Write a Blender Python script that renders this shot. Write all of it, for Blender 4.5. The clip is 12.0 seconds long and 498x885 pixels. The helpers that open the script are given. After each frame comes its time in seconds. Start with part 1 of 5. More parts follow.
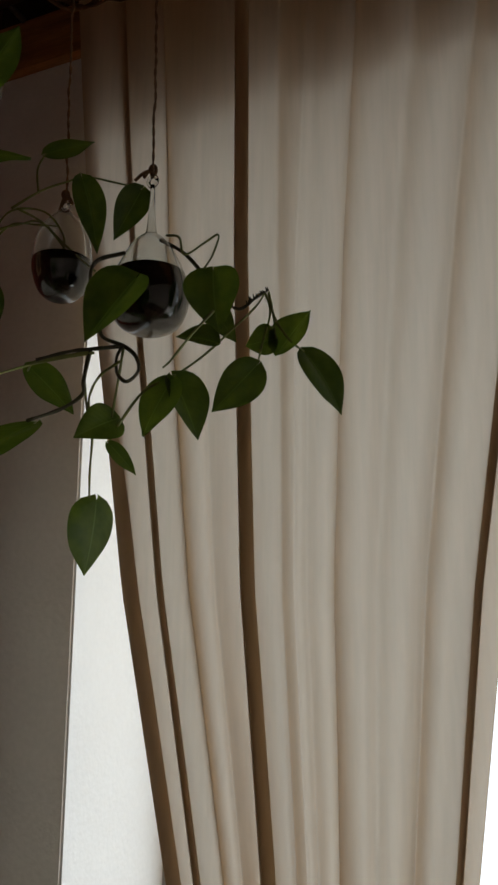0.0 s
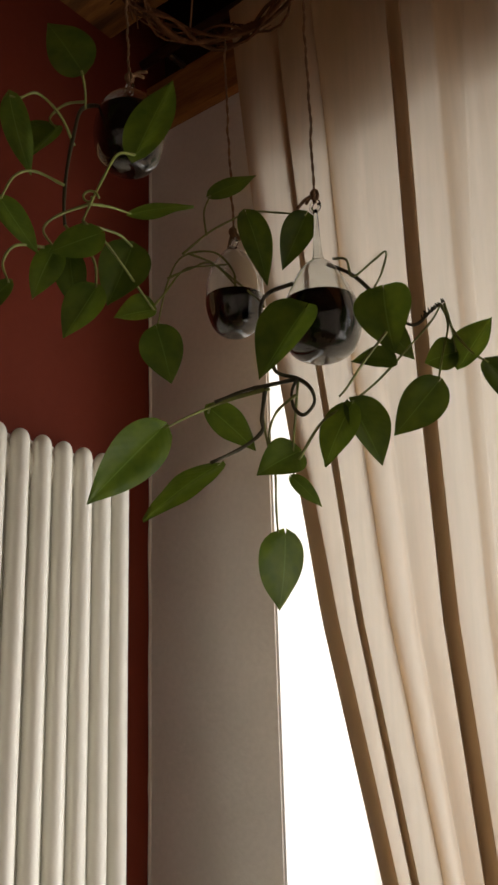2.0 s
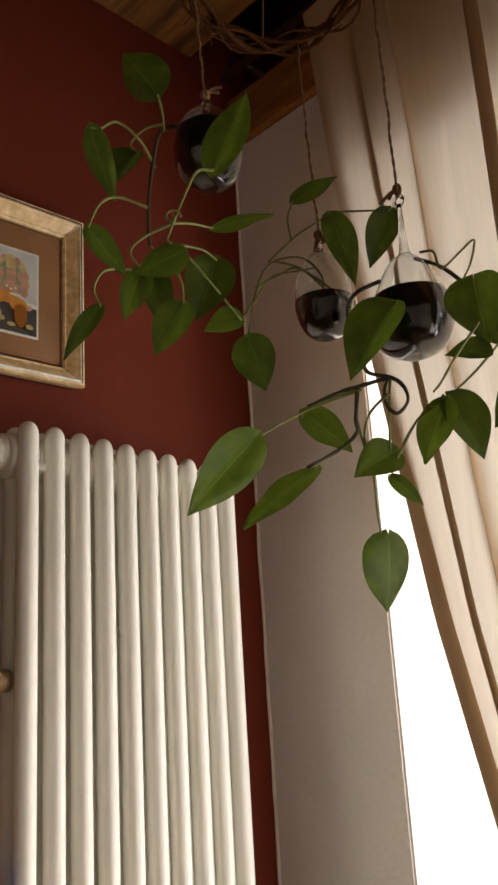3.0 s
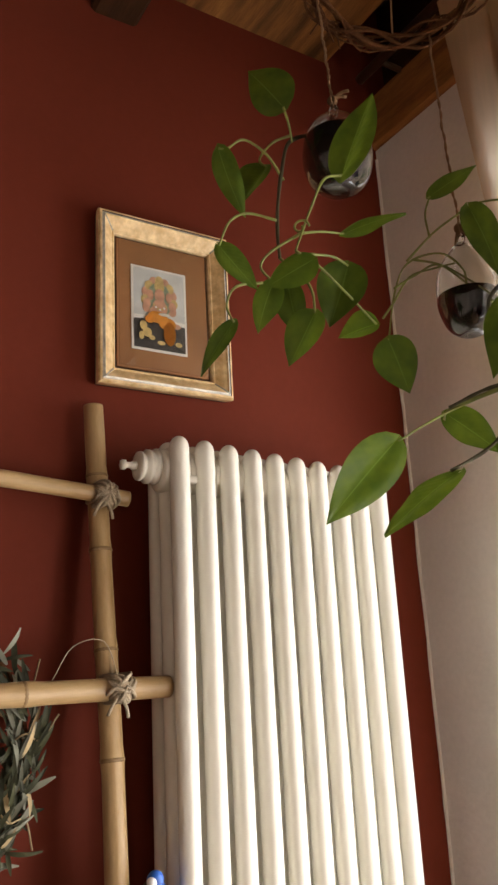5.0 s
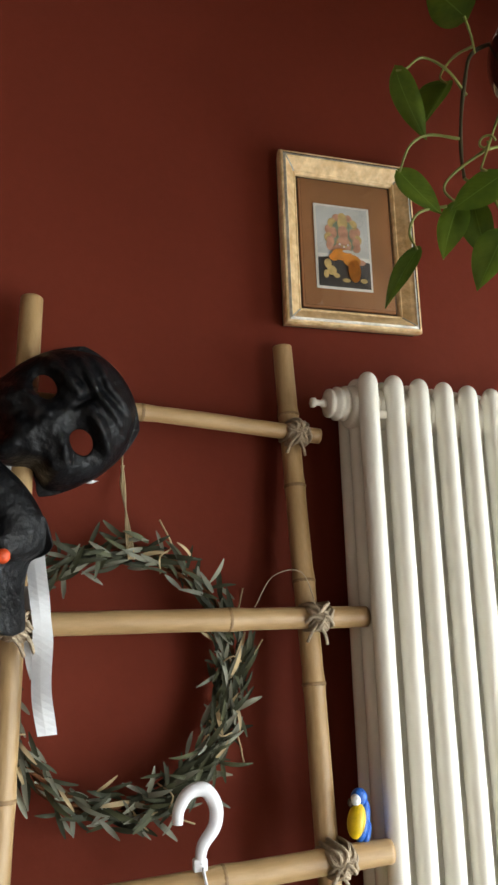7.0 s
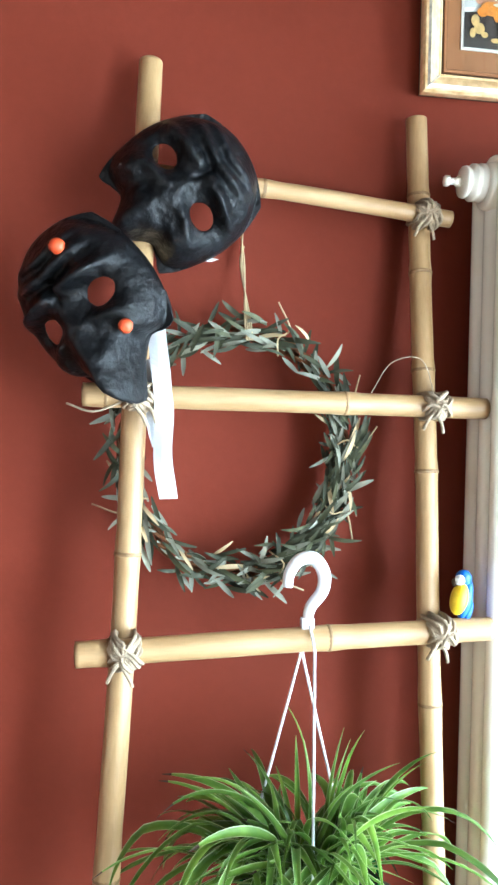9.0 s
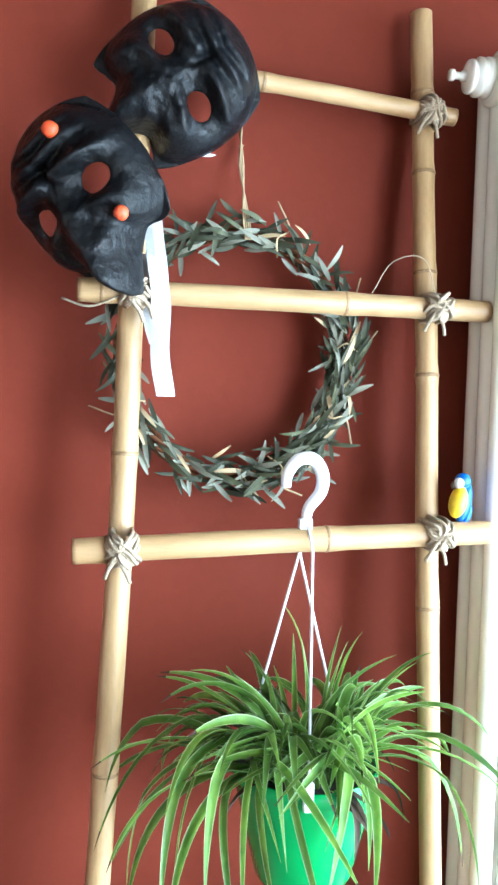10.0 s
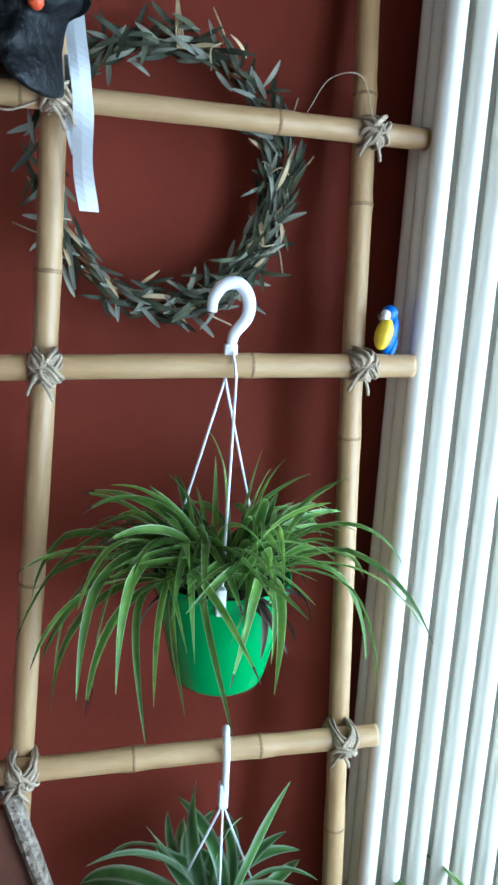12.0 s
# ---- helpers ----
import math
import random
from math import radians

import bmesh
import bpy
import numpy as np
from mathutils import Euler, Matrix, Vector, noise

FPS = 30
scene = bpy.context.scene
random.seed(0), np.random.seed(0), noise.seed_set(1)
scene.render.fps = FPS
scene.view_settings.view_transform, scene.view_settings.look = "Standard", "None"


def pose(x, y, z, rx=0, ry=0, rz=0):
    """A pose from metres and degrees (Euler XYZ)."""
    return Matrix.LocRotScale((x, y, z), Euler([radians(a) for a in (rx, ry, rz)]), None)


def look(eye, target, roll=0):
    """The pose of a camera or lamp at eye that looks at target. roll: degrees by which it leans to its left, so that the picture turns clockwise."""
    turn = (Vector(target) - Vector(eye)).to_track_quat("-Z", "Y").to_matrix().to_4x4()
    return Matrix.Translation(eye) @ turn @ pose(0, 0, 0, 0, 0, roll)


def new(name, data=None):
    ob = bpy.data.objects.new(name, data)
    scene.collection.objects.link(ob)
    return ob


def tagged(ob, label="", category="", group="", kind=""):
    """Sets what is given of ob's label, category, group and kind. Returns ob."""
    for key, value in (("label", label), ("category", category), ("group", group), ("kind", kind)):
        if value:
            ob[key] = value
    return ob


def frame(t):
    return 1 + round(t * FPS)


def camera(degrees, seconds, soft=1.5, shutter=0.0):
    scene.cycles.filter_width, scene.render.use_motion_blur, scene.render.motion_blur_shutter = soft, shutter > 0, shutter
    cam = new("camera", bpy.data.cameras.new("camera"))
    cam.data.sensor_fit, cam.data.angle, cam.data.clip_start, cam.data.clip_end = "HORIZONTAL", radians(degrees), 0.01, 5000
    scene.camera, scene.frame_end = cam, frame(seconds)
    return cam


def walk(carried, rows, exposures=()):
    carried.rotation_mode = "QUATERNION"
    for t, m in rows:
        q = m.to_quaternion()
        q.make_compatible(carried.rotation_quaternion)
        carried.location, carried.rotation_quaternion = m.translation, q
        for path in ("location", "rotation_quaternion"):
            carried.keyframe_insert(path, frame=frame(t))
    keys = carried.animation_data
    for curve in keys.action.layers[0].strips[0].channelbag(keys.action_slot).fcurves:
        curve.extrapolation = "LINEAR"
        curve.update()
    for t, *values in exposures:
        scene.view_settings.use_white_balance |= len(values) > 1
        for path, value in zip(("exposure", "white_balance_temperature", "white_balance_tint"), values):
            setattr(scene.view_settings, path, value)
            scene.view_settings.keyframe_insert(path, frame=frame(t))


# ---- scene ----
cam = camera(34.7, 12.0, soft=2.6)
PATH = [
    (0, (1.143, -1.192, 1.437), (0.393, 0.603, 1.898), -0.1),
    (0.5, (1.143, -1.2, 1.438), (0.338, 0.561, 1.94), -0.0),
    (1, (1.145, -1.208, 1.454), (0.233, 0.506, 1.933), -0.2),
    (1.5, (1.14, -1.193, 1.465), (0.087, 0.437, 1.95), -0.7),
    (2, (1.157, -1.173, 1.472), (-0.021, 0.372, 1.949), -1.7),
    (2.5, (1.175, -1.167, 1.475), (-0.102, 0.289, 1.974), -3.1),
    (3, (1.175, -1.164, 1.474), (-0.208, 0.193, 1.968), -3.5),
    (3.2, (1.176, -1.165, 1.475), (-0.222, 0.172, 1.985), -3.5),
    (4.8, (1.201, -1.138, 1.48), (-0.399, -0.067, 2.021), -3.1),
    (5, (1.199, -1.135, 1.477), (-0.439, -0.116, 2.004), -3.0),
    (5.5, (1.203, -1.135, 1.475), (-0.495, -0.229, 2.019), -2.9),
    (6, (1.204, -1.14, 1.468), (-0.545, -0.328, 1.999), -2.4),
    (6.5, (1.207, -1.142, 1.463), (-0.602, -0.435, 1.94), -2.1),
    (7, (1.212, -1.134, 1.46), (-0.655, -0.547, 1.874), -1.8),
    (7.5, (1.205, -1.141, 1.441), (-0.715, -0.684, 1.766), -0.4),
    (7.7, (1.208, -1.14, 1.433), (-0.726, -0.726, 1.729), -0.1),
    (9.3, (1.192, -1.135, 1.403), (-0.781, -0.816, 1.336), 1.2),
    (9.5, (1.191, -1.134, 1.355), (-0.781, -0.804, 1.313), 1.2),
    (10, (1.187, -1.131, 1.332), (-0.782, -0.809, 1.194), 1.3),
    (10.5, (1.18, -1.129, 1.314), (-0.781, -0.791, 1.112), 1.5),
    (11, (1.187, -1.107, 1.302), (-0.757, -0.726, 1.025), 1.7),
    (11.5, (1.203, -1.094, 1.283), (-0.725, -0.685, 0.939), 2.4),
    (12, (1.214, -1.074, 1.268), (-0.694, -0.671, 0.826), 3.3),
]
EXPOSURE = ((0.0, -1.85, 7300, 17), (1.5, -1.15, 7900, 21), (3.0, -0.55, 8200, 25), (5.0, 0.2, 8000, 24), (6.5, 0.1, 7350, 18), (7.7, 0.3, 6850, 11), (9.3, 1.83, 5600, 6), (10.5, 1.78, 5450, 6), (11.5, 0.83, 5250, 6), (12.0, 0.53, 5100, 5))
walk(cam, [(t, look(eye, target, roll)) for t, eye, target, roll in PATH], EXPOSURE)

# ---- world and daylight ----
world = bpy.data.worlds.new("world")
scene.world = world
world.use_nodes = True
wn = world.node_tree.nodes
sky = wn.new("ShaderNodeTexSky")
sky.sky_type, sky.sun_disc = "NISHITA", False
sky.sun_elevation, sky.sun_rotation = radians(38), radians(200)
world.node_tree.links.new(sky.outputs[0], wn["Background"].inputs[0])
wn["Background"].inputs[1].default_value = 0.12

sun = new("sun", bpy.data.lights.new("sun", "SUN"))
sun.data.energy, sun.data.angle, sun.data.color = 1.0, radians(12), (1.0, 0.95, 0.88)
sun.matrix_world = look((0, 0, 6), (0.7, 2.0, 2.6))

# daylight that fills the window's opening
day = new("window_daylight", bpy.data.lights.new("window_daylight", "AREA"))
day.data.shape, day.data.size, day.data.size_y = "RECTANGLE", 2.2, 2.05
day.data.energy, day.data.color = 114, (0.74, 0.90, 1.0)
day.matrix_world = look((1.43, 0.62, 1.065), (1.43, -1, 1.065))

# added fill lamp in the opening's uncurtained half, turned towards the radiator corner
slant = new("corner_fill", bpy.data.lights.new("corner_fill", "AREA"))
slant.data.shape, slant.data.size, slant.data.size_y = "RECTANGLE", 0.95, 1.3
slant.data.energy, slant.data.color = 10, (0.92, 0.97, 1.0)
slant.matrix_world = look((2.12, 0.17, 0.80), (0.0, -0.42, 0.72))


# ---- helpers for building ----
def part(name, bm, material, parent=None, label="", smooth=True):
    me = bpy.data.meshes.new(name)
    bm.to_mesh(me)
    bm.free()
    for m in material if isinstance(material, (list, tuple)) else [material]:
        me.materials.append(m)
    if smooth:
        me.shade_smooth()
    ob = new(name, me)
    if parent:
        ob.parent = parent
    if label:
        ob["label"] = label
    return ob


def piece(name, me, parent, m):
    ob = new(name, me)
    ob.parent = parent
    ob.matrix_basis = m
    return ob


def thing(name, label, category, at=(0, 0, 0), group="", kind=""):
    ob = new(name)
    ob.location = at
    ob.empty_display_size = 0.05
    return tagged(ob, label, category, group, kind)


def add_box(bm, lo, hi, bevel=0.0, mat=0, m=None):
    size = [b - a for a, b in zip(lo, hi)]
    mid = [(a + b) / 2 for a, b in zip(lo, hi)]
    got = bmesh.ops.create_cube(bm, size=1.0, matrix=(m or Matrix()) @ Matrix.Translation(mid) @ Matrix.Diagonal((*size, 1)))
    faces = {f for v in got["verts"] for f in v.link_faces}
    for f in faces:
        f.material_index = mat
    if bevel:
        edges = {e for f in faces for e in f.edges}
        res = bmesh.ops.bevel(bm, geom=list(edges), offset=bevel, segments=2, affect="EDGES", profile=0.5)
        for f in res["faces"]:
            f.material_index = mat
    return bm


def box(lo, hi, bevel=0.0):
    return add_box(bmesh.new(), lo, hi, bevel)


def spline(points, n):
    """Catmull-Rom through the points, n steps a stretch."""
    p = [Vector(q) for q in points]
    p = [2 * p[0] - p[1]] + p + [2 * p[-1] - p[-2]]
    out = []
    for a, b, c, d in zip(p, p[1:], p[2:], p[3:]):
        for k in range(n):
            t = k / n
            out.append(0.5 * (2 * b + (c - a) * t + (2 * a - 5 * b + 4 * c - d) * t * t + (3 * b - a - 3 * c + d) * t ** 3))
    return out + [p[-2]]


def add_tube(bm, path, radius, sides=8, mat=0, cap=True):
    """A round tube along the path; radius is a number or a function of 0..1 and of the angle."""
    path = [Vector(p) for p in path]
    up = Vector((0.13, 0.21, 0.97))
    rings = []
    n = len(path)
    for i, p in enumerate(path):
        d = (path[min(i + 1, n - 1)] - path[max(i - 1, 0)]).normalized()
        if abs(d.dot(up)) > 0.95:
            up = Vector((0.9, 0.3, 0.1))
        a = d.cross(up).normalized()
        b = d.cross(a)
        up = -b if up.dot(-b) > 0 else b
        r = radius(i / (n - 1)) if callable(radius) else radius
        rings.append([bm.verts.new(p + r * (math.cos(w) * a + math.sin(w) * b)) for w in (2 * math.pi * k / sides for k in range(sides))])
    for r0, r1 in zip(rings, rings[1:]):
        for k in range(sides):
            f = bm.faces.new((r0[k], r0[(k + 1) % sides], r1[(k + 1) % sides], r1[k]))
            f.material_index = mat
    if cap:
        for r in (rings[0][::-1], rings[-1]):
            bm.faces.new(r).material_index = mat
    return bm


def tube(path, radius, sides=8):
    bm = add_tube(bmesh.new(), path, radius, sides)
    bmesh.ops.recalc_face_normals(bm, faces=bm.faces)
    return bm


def add_lathe(bm, profile, sides=40, mat=0, centre=(0, 0, 0)):
    """Turns (radius, height) pairs about the upright axis."""
    c = Vector(centre)
    rings = [[bm.verts.new(c + Vector((max(r, 1e-4) * math.cos(w), max(r, 1e-4) * math.sin(w), z))) for w in (2 * math.pi * k / sides for k in range(sides))] for r, z in profile]
    for r0, r1 in zip(rings, rings[1:]):
        for k in range(sides):
            bm.faces.new((r0[k], r0[(k + 1) % sides], r1[(k + 1) % sides], r1[k])).material_index = mat
    return bm


def lathe(profile, sides=40, centre=(0, 0, 0)):
    bm = add_lathe(bmesh.new(), profile, sides, 0, centre)
    bmesh.ops.recalc_face_normals(bm, faces=bm.faces)
    return bm


# ---- materials ----
def material(name, base, rough=0.6, metal=0.0, vary=0.12, scale=8.0, grain=0.0, grain_scale=120.0, bump=0.0, stretch=(1, 1, 1), second=None, spec=0.5, random_=0.0, coat=0.0):
    m = bpy.data.materials.new(name)
    m.use_nodes = True
    nt = m.node_tree
    n, l = nt.nodes, nt.links
    b = n["Principled BSDF"]
    b.inputs["Roughness"].default_value, b.inputs["Metallic"].default_value = rough, metal
    b.inputs["Specular IOR Level"].default_value = spec
    b.inputs["Coat Weight"].default_value = coat
    tc = n.new("ShaderNodeTexCoord")
    mp = n.new("ShaderNodeMapping")
    mp.inputs["Scale"].default_value = stretch
    l.new(tc.outputs["Object"], mp.inputs[0])
    big = n.new("ShaderNodeTexNoise")
    big.inputs["Scale"].default_value, big.inputs["Detail"].default_value = scale, 5
    l.new(mp.outputs[0], big.inputs["Vector"])
    fine = n.new("ShaderNodeTexNoise")
    fine.inputs["Scale"].default_value, fine.inputs["Detail"].default_value = grain_scale, 6
    l.new(mp.outputs[0], fine.inputs["Vector"])
    ramp = n.new("ShaderNodeValToRGB")
    c2 = second or tuple(c * (1 - 2 * vary) for c in base)
    ramp.color_ramp.elements[0].position, ramp.color_ramp.elements[1].position = 0.3, 0.72
    ramp.color_ramp.elements[0].color, ramp.color_ramp.elements[1].color = (*c2, 1), (*base, 1)
    l.new(big.outputs[0], ramp.inputs[0])
    out = ramp.outputs[0]
    if grain:
        mix = n.new("ShaderNodeMix")
        mix.data_type, mix.blend_type = "RGBA", "MULTIPLY"
        mix.inputs[0].default_value = grain
        l.new(out, mix.inputs[6])
        l.new(fine.outputs[0], mix.inputs[7])
        gain = n.new("ShaderNodeMix")
        gain.data_type, gain.blend_type = "RGBA", "MULTIPLY"
        gain.inputs[0].default_value = 1.0
        l.new(mix.outputs[2], gain.inputs[6])
        k = 1 + grain * 0.9
        gain.inputs[7].default_value = (k, k, k, 1)
        out = gain.outputs[2]
    if random_:
        info = n.new("ShaderNodeObjectInfo")
        hsv = n.new("ShaderNodeHueSaturation")
        mr = n.new("ShaderNodeMapRange")
        mr.inputs[3].default_value, mr.inputs[4].default_value = 1 - random_, 1 + random_
        l.new(info.outputs["Random"], mr.inputs[0])
        l.new(mr.outputs[0], hsv.inputs["Value"])
        l.new(out, hsv.inputs["Color"])
        out = hsv.outputs[0]
    l.new(out, b.inputs["Base Color"])
    if bump:
        bp = n.new("ShaderNodeBump")
        bp.inputs["Strength"].default_value, bp.inputs["Distance"].default_value = bump, 0.004
        l.new(fine.outputs[0], bp.inputs["Height"])
        l.new(bp.outputs[0], b.inputs["Normal"])
    return m


RED = material("red_wall_paint", (0.166, 0.0275, 0.0135), 0.72, vary=0.07, scale=3, grain=0.12, grain_scale=60, bump=0.10, spec=0.13)
WHITE_WALL = material("white_plaster", (0.81, 0.765, 0.725), 0.8, vary=0.06, scale=4, grain=0.15, grain_scale=90, bump=0.25)
REVEAL = material("reveal_plaster", (0.82, 0.82, 0.80), 0.8, vary=0.03, scale=4, grain=0.08, grain_scale=90, bump=0.2)
ROOM_PAINT = material("room_plaster", (0.62, 0.52, 0.45), 0.8, vary=0.05, scale=2, grain=0.1, bump=0.15)
FLOOR_WOOD = material("floor_boards", (0.15, 0.08, 0.04), 0.45, vary=0.2, scale=5, grain=0.4, grain_scale=60, stretch=(1, 8, 1), bump=0.1, random_=0.2)
BEAM_WOOD = material("old_beam_wood", (0.40, 0.165, 0.048), 0.75, spec=0.12, scale=4, grain=0.5, grain_scale=40, stretch=(1.0, 8, 8), bump=0.5, second=(0.10, 0.042, 0.016))
LINTEL_WOOD = material("lintel_wood", (0.44, 0.18, 0.055), 0.7, spec=0.12, scale=5, grain=0.4, grain_scale=40, stretch=(1.0, 8, 8), bump=0.4, second=(0.2, 0.085, 0.03))
JOIST_WOOD = material("dark_joist_wood", (0.060, 0.023, 0.010), 0.8, spec=0.08, scale=4, grain=0.5, grain_scale=40, stretch=(1.0, 8, 8), bump=0.5, second=(0.035, 0.015, 0.007))
DARK_WOOD = material("dark_ceiling_wood", (0.06, 0.035, 0.02), 0.8, vary=0.2, scale=4, grain=0.4, grain_scale=40, stretch=(8, 1, 8), bump=0.4)
RADIATOR = material("radiator_enamel", (0.83, 0.79, 0.69), 0.26, vary=0.012, scale=9, grain=0.02, grain_scale=160, bump=0.012)
BAMBOO = material("bamboo", (0.42, 0.272, 0.128), 0.42, scale=7, grain=0.25, grain_scale=50, stretch=(9, 9, 1.2), bump=0.08, second=(0.32, 0.192, 0.082), random_=0.06)
BAMBOO_H = material("bamboo_rung", (0.43, 0.28, 0.135), 0.42, scale=7, grain=0.25, grain_scale=50, stretch=(9, 1.2, 9), bump=0.08, second=(0.33, 0.198, 0.086), random_=0.06)
BAMBOO_NODE = material("bamboo_node", (0.30, 0.18, 0.08), 0.6, vary=0.2, scale=60, grain=0.3, bump=0.2)
CANE_END = material("bamboo_cut", (0.30, 0.19, 0.09), 0.8, vary=0.2, scale=80)
ROPE = material("jute_lashing", (0.44, 0.34, 0.23), 0.9, vary=0.2, scale=60, grain=0.5, grain_scale=500, bump=0.6, random_=0.15)
TWINE = material("brown_twine", (0.27, 0.14, 0.065), 0.9, vary=0.2, scale=60, grain=0.5, grain_scale=600, bump=0.6)
TWIG = material("vine_twig", (0.14, 0.055, 0.022), 0.9, vary=0.25, scale=40, grain=0.5, grain_scale=300, bump=0.6, spec=0.12)
GOLD = material("worn_gilding", (0.93, 0.70, 0.40), 0.40, 0.0, scale=55, grain=0.35, grain_scale=140, bump=0.25, second=(0.64, 0.40, 0.17))
SILVER = material("silvered_edge", (0.80, 0.75, 0.66), 0.25, 0.25, vary=0.2, scale=60, grain=0.3, bump=0.2)
FRAME_DARK = material("dark_frame_line", (0.07, 0.035, 0.015), 0.5, vary=0.2, scale=60)
MAT_BOARD = material("brown_mount", (0.33, 0.135, 0.045), 0.7, vary=0.12, scale=10, grain=0.2, grain_scale=200)
CARD_PALE = material("card_pale", (0.62, 0.60, 0.54), 0.6, vary=0.1, scale=40)
CARD_EDGE = material("card_border", (0.78, 0.72, 0.62), 0.6, vary=0.05, scale=40)
CARD_DARK = material("card_dark", (0.07, 0.06, 0.05), 0.6, vary=0.3, scale=60)
CARD_GOLD = material("card_gold", (0.70, 0.48, 0.18), 0.6, vary=0.2, scale=90)
CARD_ORANGE = material("card_orange", (0.80, 0.28, 0.03), 0.6, vary=0.2, scale=90)
CARD_PINK = material("card_pink", (0.68, 0.33, 0.20), 0.6, vary=0.2, scale=90)
CARD_GREEN = material("card_green", (0.30, 0.36, 0.22), 0.6, vary=0.2, scale=90)
BLACK_MASK = material("black_papier_mache", (0.006, 0.0065, 0.0075), 0.40, vary=0.3, scale=20, grain=0.5, grain_scale=70, bump=1.0, spec=0.24)
MASK_RED = material("red_wart_paint", (0.72, 0.085, 0.02), 0.5, vary=0.1, scale=60, bump=0.2)
RIBBON = material("white_ribbon", (0.60, 0.60, 0.60), 0.8, vary=0.06, scale=30, grain=0.15, grain_scale=500)
WHITE_PLASTIC = material("white_plastic", (0.82, 0.82, 0.84), 0.35, vary=0.03, scale=30)
GREEN_POT = material("green_plastic", (0.02, 0.28, 0.066), 0.24, vary=0.08, scale=12, grain=0.06, bump=0.02)
SOIL = material("potting_soil", (0.03, 0.02, 0.014), 0.95, vary=0.3, scale=60, grain=0.6, grain_scale=200, bump=0.8)
PARROT_BLUE = material("blue_paint", (0.01, 0.13, 0.55), 0.4, vary=0.15, scale=90)
PARROT_YELLOW = material("yellow_paint", (0.78, 0.52, 0.01), 0.4, vary=0.15, scale=90)
PARROT_WHITE = material("white_paint", (0.8, 0.8, 0.78), 0.4, vary=0.05, scale=90)
BARK = material("rough_bark", (0.34, 0.27, 0.20), 0.95, scale=90, grain=0.7, grain_scale=160, bump=1.0, second=(0.05, 0.032, 0.022))
RUST_BOARD = material("rust_brown_board", (0.11, 0.034, 0.015), 0.7, vary=0.25, scale=8, grain=0.3)
WINDOW_PAINT = material("white_window_paint", (0.78, 0.78, 0.76), 0.4, vary=0.03, scale=10)
TERRACOTTA = material("terracotta", (0.45, 0.17, 0.08), 0.8, vary=0.1, scale=12, grain=0.2, bump=0.2)
OUT_WALL = material("outdoor_render", (0.74, 0.78, 0.80), 0.9, vary=0.04, scale=2, grain=0.1)
OUT_GROUND = material("outdoor_paving", (0.55, 0.55, 0.52), 0.9, vary=0.1, scale=3)
OLIVE = material("dried_olive_leaf", (0.062, 0.066, 0.032), 0.65, vary=0.25, scale=30, spec=0.28, random_=0.45)
OLIVE_PALE = material("pale_olive_leaf", (0.25, 0.25, 0.18), 0.65, vary=0.2, scale=30, random_=0.3)
STRAW = material("straw", (0.50, 0.37, 0.20), 0.8, vary=0.2, scale=40, random_=0.2)


